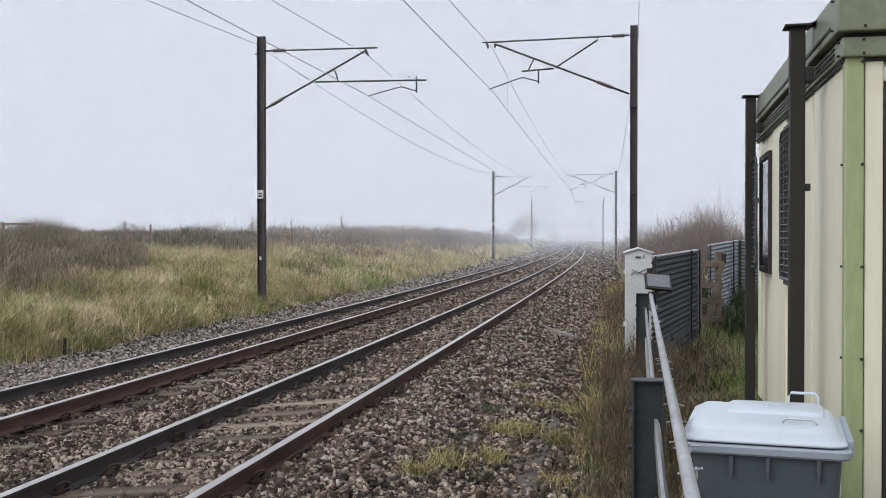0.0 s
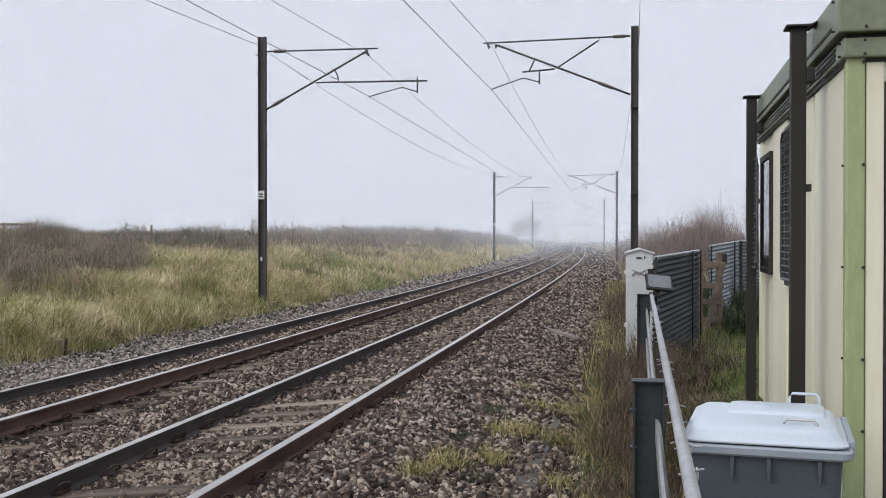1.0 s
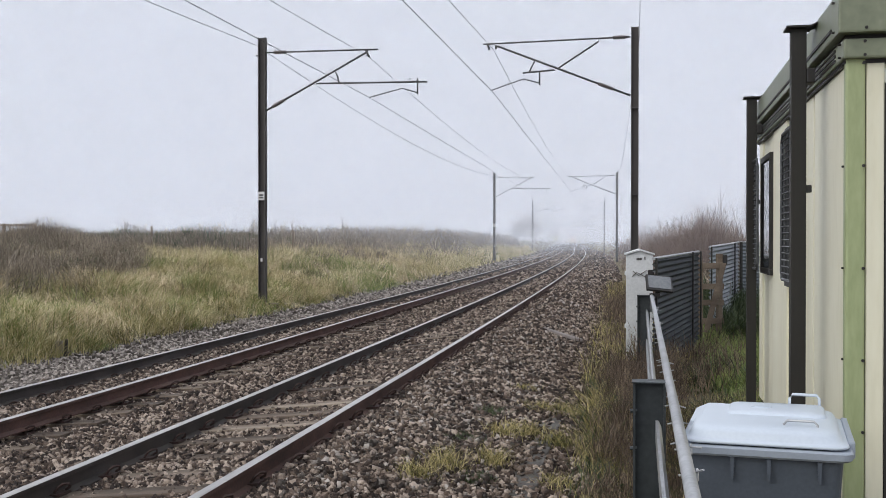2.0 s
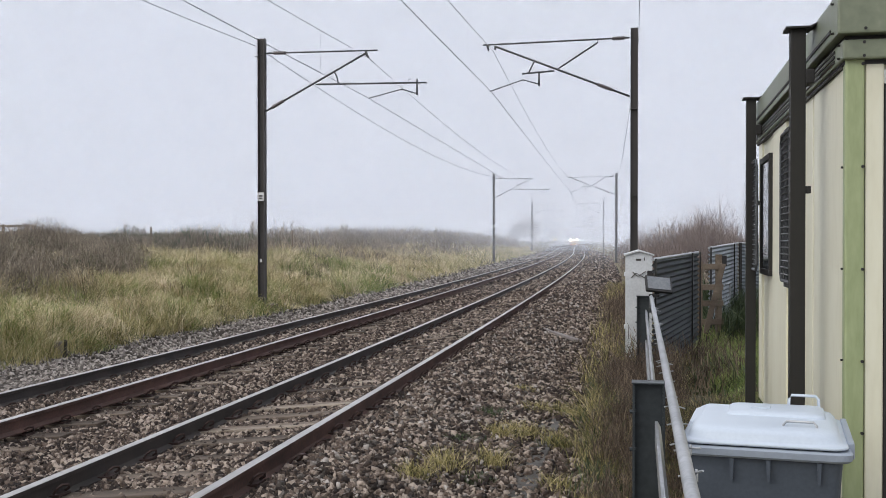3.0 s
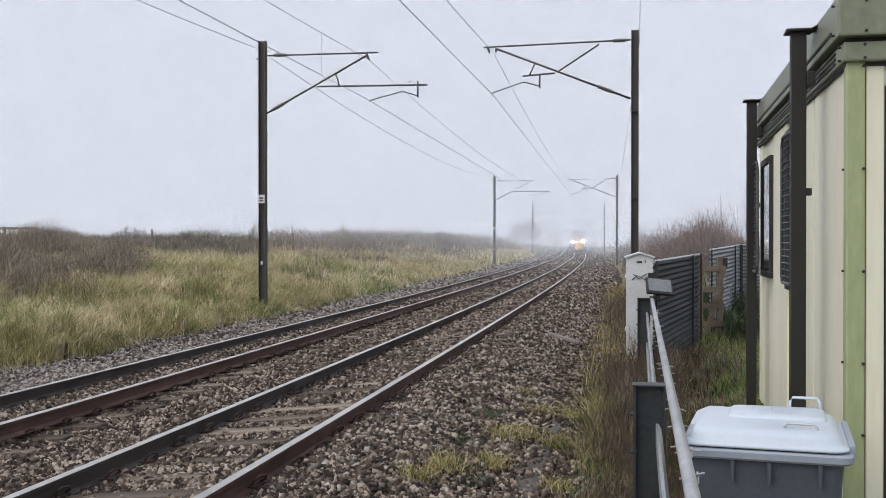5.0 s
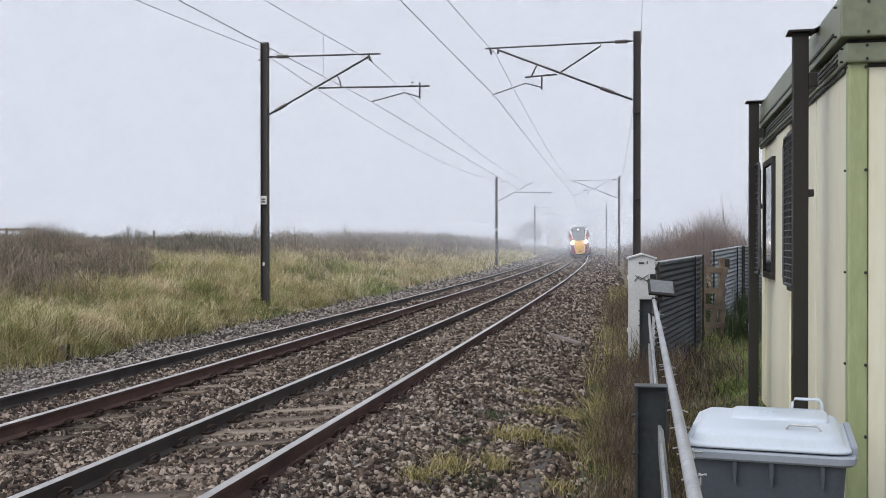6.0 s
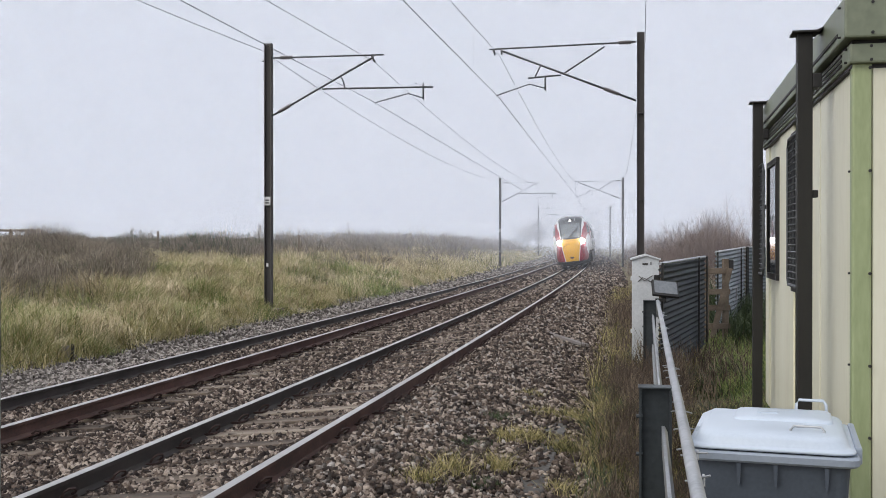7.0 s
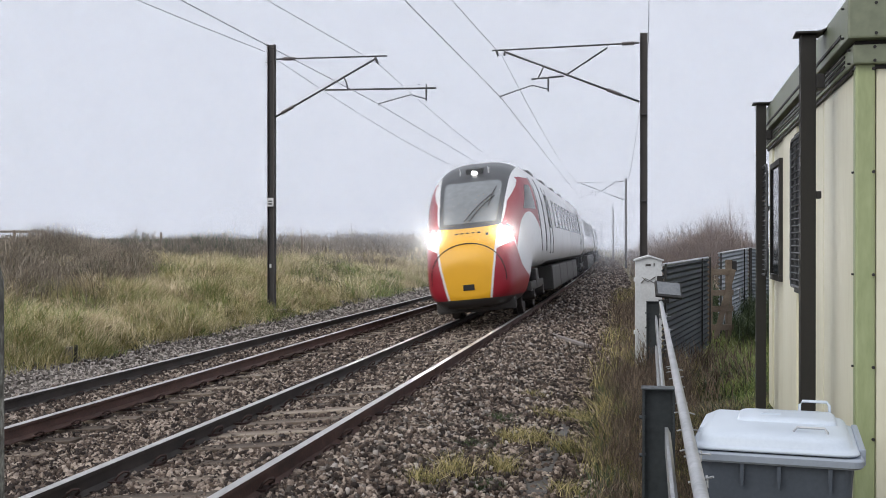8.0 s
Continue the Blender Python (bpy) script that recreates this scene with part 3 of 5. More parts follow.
ring_loft(bm, [rounded(0.075, 0.24, 0.03, 1.05, cx=-0.245, cy=0.16), rounded(0.07, 0.23, 0.03, 1.085, cx=-0.240, cy=0.16), rounded(0.045, 0.20, 0.03, 1.112, cx=-0.215, cy=0.16)])
part("hinge_cover", bm, M_LID, lid)
bm = bmesh.new()
box(bm, (0.318, -0.30, 1.0), (0.345, 0.40, 1.068), 0.008)
part("side_flange", bm, M_RIM, bin_t, "upright flange along the rim")
for cx, y, z, r in ((0.14, -0.27, 1.10, 0.0055), (0.165, 0.43, 1.115, 0.0075)):
    bm = bmesh.new()
    h = 0.035 if y < 0 else 0.042
    tube(bm, [(cx - 0.066, y - 0.012, z - 0.03), (cx - 0.064, y, z + h * 0.6), (cx - 0.052, y + 0.006, z + h), (cx + 0.052, y + 0.006, z + h), (cx + 0.064, y, z + h * 0.6), (cx + 0.066, y - 0.012, z - 0.03)], r, 6)
    part("grab_handle", bm, M_LID if y > 0 else M_GALV, lid, "bent grab handle", True)
for s in (-1, 1):
    bm = bmesh.new()
    tube(bm, [(s * 0.2, 0.33, 0.10), (s * 0.26, 0.33, 0.10)], 0.10, 14)
    part("wheel", bm, M_BLACK, bin_t, "black rubber wheel")

# ------------------------------------------------ safety barrier: x along it is away from the camera
BAR = site(1.2, 4.8, 0, -math.degrees(math.atan(0.217)))


def bar_at(a, off=0.0, z=0.0):
    return BAR @ pose(off, a, z)


barrier = thing("safety_barrier", bar_at(0, 0, -0.05), "galvanised tubular handrail barrier on dark steel posts", "barrier")
bm = bmesh.new()
tube(bm, [(0.0, -4.2, 1.15), (0, 0, 1.15), (0, 4, 1.15), (0.0, 7.5, 1.155), (0.0, 7.9, 1.12), (0.0, 8.05, 1.02), (0, 8.05, 0.9)], 0.024, 10)
part("handrail", bm, M_GALV, barrier, "bright galvanised tube", True)
for a, b in ((-4.2, -0.12), (0.12, 7.7)):
    bm = bmesh.new()
    prism(bm, [(-0.075, 0.86), (-0.06, 0.86), (-0.045, 0.89), (-0.045, 0.94), (-0.06, 0.97), (-0.075, 0.97)], a, b)
    part("mid_rail", bm, M_GALV, barrier, "folded galvanised strip")
    bm = bmesh.new()
    prism(bm, [(-0.075, 0.45), (-0.06, 0.45), (-0.045, 0.48), (-0.045, 0.53), (-0.06, 0.56), (-0.075, 0.56)], a, b)
    part("mid_rail", bm, M_GALV, barrier)
for a in (-3.9, 0.0, 7.7):
    bm = bmesh.new()
    box(bm, (-0.19, -0.006, 0), (-0.02, 0.006, 1.15))
    box(bm, (-0.19, -0.05, 0), (-0.178, 0.05, 1.15))
    box(bm, (-0.032, -0.05, 0), (-0.02, 0.05, 1.15))
    box(bm, (-0.195, -0.055, 1.15), (-0.015, 0.055, 1.158), 0.002)
    o = part("post", bm, M_SLATE, barrier, "dark grey steel I-section post")
    o.matrix_basis = pose(0, a, 0)
    for z in (0.8, 1.0):
        bm = bmesh.new()
        tube(bm, [(-0.205, -0.03, z), (-0.17, -0.03, z)], 0.011, 6)
        o = part("bolt", bm, M_SLATE, barrier)
        o.matrix_basis = pose(0, a, 0)
rb = random.Random(3)
for k in range(26):
    a = -3.2 + k * 0.42 + rb.uniform(-0.1, 0.1)
    z = rb.choice((1.14, 1.06, 0.98))
    bm = bmesh.new()
    e = Vector((rb.uniform(0.04, 0.075), rb.uniform(-0.03, 0.03), rb.uniform(-0.02, 0.03)))
    tube(bm, [(-0.03, a, z), (0.02, a + 0.01, z + 0.01), (e.x, a + e.y, z + e.z)], 0.004, 5)
    tube(bm, [(0.028, a - 0.02, z - 0.01), (0.03, a + 0.02, z + 0.018)], 0.005, 5)
    part("wire_tie", bm, M_GALV, barrier, "twisted wire tie end")

# solar floodlight on the end of the barrier
lamp = thing("solar_floodlight", bar_at(7.55, 0.0, 1.10), "small solar floodlight with a tilted panel on the barrier", "floodlight")
bm = bmesh.new()
box(bm, (-0.17, -0.12, -0.03), (0.19, 0.13, 0.015), 0.012, pose(0.09, 0, 0.17, 52, 6, 14))
part("housing", bm, M_BLACK, lamp)
bm = bmesh.new()
box(bm, (-0.145, -0.09, 0.016), (0.165, 0.11, 0.022), 0.002, pose(0.09, 0, 0.17, 52, 6, 14))
part("solar_panel", bm, M_PANEL, lamp, "grey glazed solar panel")
bm = bmesh.new()
box(bm, (0.05, 0.0, 0.0), (0.11, 0.05, 0.14), 0.006)
box(bm, (-0.03, -0.04, 0.0), (0.11, 0.04, 0.04), 0.006)
part("bracket", bm, M_BLACK, lamp)

# ------------------------------------------------ white lineside cabinet
cabn = thing("lineside_cabinet", site(3.03, 14.0, -0.05, -10), "narrow white painted lineside cabinet with a ridged top", "cabinet")
bm = bmesh.new()
prism(bm, [(-0.20, 0), (0.20, 0), (0.20, 1.68), (0.0, 1.74), (-0.20, 1.68)], -0.16, 0.2)
part("body", bm, M_WHITE, cabn)
bm = bmesh.new()
prism(bm, [(-0.225, 1.675), (0.0, 1.745), (0.225, 1.675), (0.225, 1.70), (0.0, 1.77), (-0.225, 1.70)], -0.19, 0.23)
part("roof", bm, M_WHITE, cabn, "white ridged roof plate")
bm = bmesh.new()
box(bm, (-0.05, -0.168, 1.60), (0.03, -0.158, 1.63), 0.002)
box(bm, (0.07, -0.168, 1.60), (0.085, -0.158, 1.65), 0.002)
part("vent", bm, M_MAST, cabn, "small dark vent slots")
bm = bmesh.new()
tube(bm, [(-0.12, -0.17, 1.34), (-0.05, -0.18, 1.41), (0.03, -0.18, 1.37), (0.13, -0.17, 1.31)], 0.006, 5)
tube(bm, [(-0.1, -0.17, 1.43), (-0.02, -0.18, 1.36), (0.1, -0.17, 1.44)], 0.006, 5)
part("cable", bm, M_MAST, cabn, "thin crossed cables")
for z in (0.55, 1.36):
    bm = bmesh.new()
    box(bm, (-0.225, -0.1, z), (-0.20, -0.02, z + 0.06), 0.004)
    part("hinge", bm, M_WHITE, cabn)
bm = bmesh.new()
box(bm, (0.12, -0.19, 1.18), (0.215, -0.16, 1.45), 0.01)
part("meter_box", bm, M_BLACK, cabn, "dark box on the cabinet")


# ------------------------------------------------ corrugated fences
def corrugated(a, b, z0, ztop_a, ztop_b, material, label, rib=0.078, scallop=True):
    """A sheet fence from a to b (x, y), the corrugations lying level."""
    a, b = Vector((*a, 0)), Vector((*b, 0))
    length = (b - a).length
    ang = math.degrees(math.atan2(b.y - a.y, b.x - a.x))
    t = thing("corrugated_fence", pose(a.x, a.y, z0, 0, 0, ang), label, "fence", "corrugated fences")
    h = ztop_a - z0
    n = int(h / rib * 8)
    outline = [(0.018 * math.sin(k * math.tau / 8), h * k / n) for k in range(n + 1)]
    pts = outline + [(d - 0.006, z) for d, z in reversed(outline)]
    bm = bmesh.new()
    seg = 8
    for k in range(seg):
        x0, x1 = length * k / seg, length * (k + 1) / seg
        s0, s1 = 1 + (ztop_b - ztop_a) / h * k / seg, 1 + (ztop_b - ztop_a) / h * (k + 1) / seg
        va = vb if k else [bm.verts.new((x0, d, z * s0)) for d, z in pts]
        vb = [bm.verts.new((x1, d, z * s1)) for d, z in pts]
        for i in range(len(pts)):
            j = (i + 1) % len(pts)
            bm.faces.new((va[i], va[j], vb[j], vb[i]))
    part("sheet", bm, material, t)
    bm = bmesh.new()
    tube(bm, [(0, 0, h + 0.01), (length, 0, ztop_b - z0 + 0.01)], 0.022, 6)
    part("capping", bm, M_GALV, t, "pale metal capping")
    for k in (0.0, 0.78, 1.0):
        bm = bmesh.new()
        top = h + (ztop_b - ztop_a) * k + 0.02
        box(bm, (length * k - 0.03, -0.05, 0), (length * k + 0.03, -0.028, top), 0.003)
        part("upright", bm, M_POST, t)
    return t


corrugated((2.73, 13.6), (4.39, 18.0), -0.2, 1.457, 1.50, M_CORR, "dark grey corrugated sheet fence with a pale capping")
corrugated((4.78, 18.8), (6.6, 23.4), -0.2, 1.57, 1.645, M_CORR_PALE, "weathered pale grey corrugated sheet fence")
corrugated((6.66, 23.5), (10.5, 26.5), -0.2, 1.645, 1.66, M_CORR_PALE, "weathered pale grey corrugated sheet fence")

# timber gate between the fences
gate = thing("timber_gate", pose(4.46, 18.2, -0.25, 0, 0, 10), "weathered timber gate with a diagonal brace", "gate")
for x, h in ((0.0, 1.60), (0.36, 1.72)):
    bm = bmesh.new()
    box(bm, (x - 0.045, -0.045, 0), (x + 0.045, 0.045, h), 0.008)
    part("gate_post", bm, M_TIMBER, gate)
for z in (0.50, 0.82, 1.10, 1.46):
    bm = bmesh.new()
    box(bm, (0.03, -0.07, z), (0.42, -0.045, z + 0.10), 0.006)
    part("gate_rail", bm, M_TIMBER, gate)
bm = bmesh.new()
box(bm, (-0.05, -0.095, 0), (0.05, -0.072, 1.25), 0.006, pose(0.08, 0, 0.35, 0, 15, 0))
part("brace", bm, M_TIMBER, gate)
bm = bmesh.new()
tube(bm, [(0.44, -0.1, 1.2), (0.52, -0.1, 1.22), (0.54, -0.06, 1.02), (0.47, -0.08, 0.98)], 0.014, 6)
part("latch", bm, M_GALV, gate, "galvanised latch and chain")
bm = bmesh.new()
box(bm, (0.40, -0.07, 1.52), (0.48, 0.05, 1.70), 0.01)
part("lock_box", bm, M_BLACK, gate)

# plank lying on the ballast
plank = tagged(part("old_plank", bmesh.new(), M_OLDWOOD), "grey weathered plank lying on the ballast", "plank")
bm = bmesh.new()
box(bm, (-0.06, -1.1, -0.02), (0.06, 0.35, 0.03), 0.008, pose(0, 0, 0, 0, 0, 2))
box(bm, (-0.05, 0.25, -0.025), (0.05, 1.25, 0.022), 0.008, pose(0, 0, 0, 0, 6, -3))
bm.to_mesh(plank.data)
bm.free()
plank.matrix_basis = pose(2.12, 19.3, -0.02, 1, 5, 11.3)

# concrete cable trough half buried in the verge
trough = thing("cable_trough", pose(0, 0, 0), "half-buried grey concrete cable trough beside the ballast", "cable trough")
rt = random.Random(8)
for k in range(6):
    y = 7.0 + 0.78 * k
    bm = bmesh.new()
    box(bm, (-0.12, -0.37, -0.10), (0.12, 0.37, 0.0), 0.012)
    o = part("lid_slab", bm, M_CONCRETE, trough)
    o.matrix_basis = on_track(2.57, y, float(ground_z(2.57, y)) + 0.016) @ pose(rt.uniform(-0.02, 0.02), 0, 0, rt.uniform(-1.5, 1.5), rt.uniform(-2, 2), rt.uniform(-2, 2))

# marker stub at the ballast's edge
stub = thing("marker_stub", pose(-6.59, 18.0, -0.37, 0, 0, 8), "short pale concrete marker with a dark stake beside it", "marker")
bm = bmesh.new()
box(bm, (-0.10, -0.06, 0), (0.02, 0.06, 0.34), 0.012)
part("block", bm, M_OLDWOOD, stub)
bm = bmesh.new()
box(bm, (0.045, -0.03, 0), (0.095, 0.03, 0.37), 0.008, pose(0, 0, 0, 0, 2, 0))
part("stake", bm, M_POST, stub, "dark wooden stake")

# old post close by the viewer, crusted with lichen
M_LICHEN = surface("lichened_old_timber", [(0.36, (0.035, 0.03, 0.026)), (0.50, (0.10, 0.095, 0.08)), (0.60, (0.25, 0.25, 0.22)), (0.70, (0.5, 0.51, 0.47))], 14, 95, 0.95, bump=0.8, depth=0.006)
old_post = thing("timber_post", pose(-0.805, 1.66, -0.085, 0, 0.2, 12), "old grey timber post crusted with pale lichen", "post")
bm = bmesh.new()
ring_loft(bm, [rounded(0.075, 0.07, 0.02, 0.0), rounded(0.072, 0.068, 0.02, 0.9), rounded(0.069, 0.066, 0.02, 1.74), rounded(0.062, 0.06, 0.02, 1.775)])
part("shaft", bm, M_LICHEN, old_post)

# signal at the far end
signal = thing("railway_signal", pose(25.2, 236, -0.9, 0, 0, -8), "distant railway signal showing a yellow light", "signal")
bm = bmesh.new()
tube(bm, [(0, 0, 0), (0, 0, 3.2)], 0.08, 8)
part("signal_post", bm, M_MAST, signal)
bm = bmesh.new()
box(bm, (-0.4, -0.1, 2.1), (0.4, 0.1, 3.6), 0.05)
part("signal_head", bm, M_BLACK, signal)
bm = bmesh.new()
tube(bm, [(0, -0.16, 2.86), (0, -0.12, 2.86)], 0.2, 14)
part("signal_lens", bm, glowing("yellow_signal_light", (1.0, 0.66, 0.10), 4), signal, "yellow signal light")

# field fence on the bank
for x, y, h in ((-12.6, 39.0, 0.75), (-17.5, 36.0, 0.8), (-8.0, 48, 0.7)):
    fp = part("fence_post", bmesh.new(), M_TIMBER)
    bm = bmesh.new()
    box(bm, (-0.04, -0.04, 0), (0.04, 0.04, h + 0.45), 0.01)
    bm.to_mesh(fp.data)
    bm.free()
    fp.matrix_basis = site(x, y, 1.25)
    tagged(fp, "grey timber field fence post in the scrub", "fence post", "field fence posts")
rail_f = thing("rail_fence", site(-18.2, 37.0, 1.35, 6), "low timber rail fence on the bank above the scrub", "fence")
for x in (-2.2, -1.0, 0.2, 1.45):
    bm = bmesh.new()
    box(bm, (x - 0.05, -0.05, 0), (x + 0.05, 0.05, 1.12), 0.01)
    part("post", bm, M_TIMBER, rail_f)
for z in (0.75, 1.05):
    bm = bmesh.new()
    box(bm, (-2.6, -0.08, z), (1.5, -0.05, z + 0.09), 0.008)
    part("rail", bm, M_TIMBER, rail_f)


# ------------------------------------------------ ballast stones
rng = np.random.default_rng(4)
CUBE = np.array([(-1, -1, -1), (1, -1, -1), (1, 1, -1), (-1, 1, -1), (-1, -1, 1), (1, -1, 1), (1, 1, 1), (-1, 1, 1)], float)
CUBE_F = np.array([(0, 3, 2, 1), (4, 5, 6, 7), (0, 1, 5, 4), (1, 2, 6, 5), (2, 3, 7, 6), (3, 0, 4, 7)])


def quick_mesh(name, V, F, material, label, category):
    """Quads or triangles in numpy arrays, as one object."""
    me = bpy.data.meshes.new(name)
    k = F.shape[1]
    me.vertices.add(len(V))
    me.vertices.foreach_set("co", V.astype(np.float32).ravel())
    me.loops.add(F.size)
    me.loops.foreach_set("vertex_index", F.astype(np.int32).ravel())
    me.polygons.add(len(F))
    me.polygons.foreach_set("loop_start", np.arange(0, F.size, k, dtype=np.int32))
    me.polygons.foreach_set("loop_total", np.full(len(F), k, dtype=np.int32))
    me.update(calc_edges=True)
    me.validate()
    me.materials.append(material)
    return tagged(new(name, me), label, category, kind="stuff")


def stones(u, y, size, material, label, lift=0.0):
    n = len(u)
    x, yy = place(u, y)
    z = ground_z(u, y)
    # crib stones leave the sleepers partly bare
    V = CUBE[None] * (1 + rng.uniform(-0.62, 0.18, (n, 8, 3))) * size[:, None, None] * rng.uniform(0.55, 1.35, (n, 1, 3)) * np.array([1.1, 1.0, 0.62])
    q = rng.normal(size=(n, 4))
    q /= np.linalg.norm(q, axis=1)[:, None]
    a, b, c, d = q.T
    Rm = np.stack([1 - 2 * (c * c + d * d), 2 * (b * c - a * d), 2 * (b * d + a * c), 2 * (b * c + a * d), 1 - 2 * (b * b + d * d), 2 * (c * d - a * b),
                   2 * (b * d - a * c), 2 * (c * d + a * b), 1 - 2 * (b * b + c * c)], -1).reshape(n, 3, 3)
    V = np.einsum("nij,nkj->nki", Rm, V)
    V += np.stack([x, yy, z + lift + rng.uniform(-0.5, 0.9, n) * size], -1)[:, None]
    F = (CUBE_F[None] + 8 * np.arange(n)[:, None, None]).reshape(-1, 4)
    return quick_mesh("ballast_stones", V.reshape(-1, 3), F, material, label, "ballast")


def scatter(u0, u1, y0, y1, per_m2):
    n = int((u1 - u0) * (y1 - y0) * per_m2)
    u, y = rng.uniform(u0, u1, n), rng.uniform(y0, y1, n)
    x, yy = place(u, y)
    ok = (x > -0.46 * yy - 0.3) & (yy > 5.5)
    for uc in (0.0, -3.4):
        for s in (-0.7525, 0.7525):
            ok &= np.abs(u - uc - s) > 0.085
        near = np.abs(u - uc) < 1.3
        ph = np.abs(((y - 4.2) / 0.65 + 0.5) % 1 - 0.5) * 0.65
        bare = near & (ph < 0.12)
        keep = np.where(np.abs(u) > 0.85, 0.92, np.where(y < 11, 0.5, 0.25)) if uc == 0 else 0.93
        ok &= ~bare | (rng.uniform(size=n) < keep)
    ok &= (np.abs(u - 2.57) > 0.11) | (y > 11.3) | (rng.uniform(size=n) < 0.35)
    return u[ok], y[ok]


for y0, y1, dens, size in ((4.5, 11, 1600, 0.0195), (11, 17, 1100, 0.0215), (17, 27, 460, 0.026), (27, 45, 190, 0.034), (45, 90, 46, 0.052), (90, 170, 12, 0.085)):
    u, y = scatter(-5.0, 3.3, y0, y1, dens)
    stones(u, y, size * rng.uniform(0.6, 1.45, len(u)), M_STONE, "broken brown-grey ballast stones between the rails")
    u, y = scatter(-6.5, -4.7, y0, y1, dens)
    stones(u, y, size * rng.uniform(0.6, 1.45, len(u)), M_STONE_PALE, "paler grey ballast stones on the shoulder")
    n = int((y1 - y0) * dens * 0.10)
    u, y = rng.uniform(1.0, 2.4, n), rng.uniform(y0, y1, n)
    stones(u, y, size * rng.uniform(0.6, 1.3, n), M_STONE_PALE, "scattered pale stones beside the rail", 0.015)

# the stones that lie nearest, one by one
rs = random.Random(12)
stone_meshes = []
for k in range(10):
    bm = bmesh.new()
    bmesh.ops.create_icosphere(bm, subdivisions=1, radius=1)
    for v in bm.verts:
        v.co *= rs.uniform(0.65, 1.1)
        v.co.z *= 0.7
    me = bpy.data.meshes.new("stone")
    bm.to_mesh(me)
    bm.free()
    me.materials.append(M_STONE_PIECE)
    stone_meshes.append(me)
for k in range(300):
    u, y = rs.uniform(0.95, 2.7), rs.uniform(6.6, 9.6)
    x, yy = place(u, y)
    o = new("stone", rs.choice(stone_meshes))
    o.parent = ballast
    r = rs.uniform(0.022, 0.036)
    o.matrix_basis = pose(float(x), float(yy), float(ground_z(u, y)) + 0.016, rs.uniform(-40, 40), rs.uniform(-40, 40), rs.uniform(0, 360)) @ Matrix.Diagonal((r * rs.uniform(0.9, 1.5), r, r, 1))

# ------------------------------------------------ grass, weeds and scrub
M_STRAW = surface("straw_and_green_grass", [(0.25, (0.09, 0.10, 0.034)), (0.38, (0.29, 0.28, 0.105)), (0.52, (0.54, 0.455, 0.24)), (0.70, (0.84, 0.73, 0.50))], 1.1, 5.0, 0.85, bump=0, per="island", spread=0.45)
M_VERGE = surface("yellow_green_verge_grass", [(0.27, (0.04, 0.044, 0.014)), (0.40, (0.13, 0.125, 0.037)), (0.53, (0.30, 0.26, 0.09)), (0.70, (0.56, 0.47, 0.24))], 0.8, 4, 0.85, bump=0, per="island", spread=0.45)
M_PALE = surface("bleached_straw_tussock", [(0.27, (0.24, 0.18, 0.10)), (0.45, (0.55, 0.44, 0.27)), (0.65, (0.80, 0.68, 0.48))], 0.8, 4, 0.85, bump=0, per="island", spread=0.4)
M_STALK = surface("dark_dead_stalks", [(0.27, (0.035, 0.025, 0.019)), (0.45, (0.095, 0.068, 0.05)), (0.62, (0.17, 0.125, 0.09)), (0.82, (0.32, 0.25, 0.17))], 0.8, 4, 0.9, bump=0, per="island", spread=0.5)
M_LUSH = surface("green_grass", [(0.25, (0.06, 0.10, 0.024)), (0.45, (0.17, 0.235, 0.06)), (0.72, (0.40, 0.42, 0.16))], 0.5, 4, 0.8, bump=0, per="island", spread=0.45)
M_SCRUB = surface("dead_brown_weed_stems", [(0.27, (0.095, 0.078, 0.062)), (0.45, (0.205, 0.17, 0.132)), (0.62, (0.33, 0.28, 0.215)), (0.82, (0.50, 0.43, 0.34))], 0.35, 3, 0.9, bump=0, per="island", spread=0.5)
M_REDTWIG = surface("reddish_bare_twigs", [(0.27, (0.085, 0.06, 0.05)), (0.5, (0.185, 0.137, 0.116)), (0.8, (0.33, 0.26, 0.222))], 0.3, 4, 0.9, bump=0, per="island", spread=0.5)
M_IVY = surface("dark_bramble_leaf", [(0.25, (0.018, 0.03, 0.012)), (0.5, (0.04, 0.065, 0.022)), (0.8, (0.085, 0.11, 0.04))], 0.8, 5, 0.6, bump=0, per="island", spread=0.5)


def blades(roots, height, width, lean, material, label, category="grass", droop=0.5, name="grass", az=None):
    """Tapered bent blades, three quads each with a narrow tip."""
    n = len(roots)
    az = rng.uniform(0, math.tau, n) if az is None else az
    fa = rng.uniform(0, math.tau, n)
    side = np.stack([np.cos(fa), np.sin(fa), np.zeros(n)], -1) * (width * rng.uniform(0.6, 1.3, n))[:, None] / 2
    ld = np.stack([np.cos(az), np.sin(az), np.zeros(n)], -1)
    ln = rng.uniform(0.1, 1.0, n) * lean
    V = np.zeros((n, 8, 3))
    for k, t in enumerate((0.0, 0.4, 0.75, 1.0)):
        c = roots + ld * (ln * height * t ** 1.8)[:, None] + np.array([0, 0, 1.0]) * (height * (t - droop * 0.35 * ln * t * t))[:, None]
        wk = (1.0, 0.85, 0.55, 0.12)[k]
        V[:, 2 * k] = c - side * wk
        V[:, 2 * k + 1] = c + side * wk
    q = np.array([(0, 1, 3, 2), (2, 3, 5, 4), (4, 5, 7, 6)])
    F = (q[None] + 8 * np.arange(n)[:, None, None]).reshape(-1, 4)
    return quick_mesh(name, V.reshape(-1, 3), F, material, label, category)


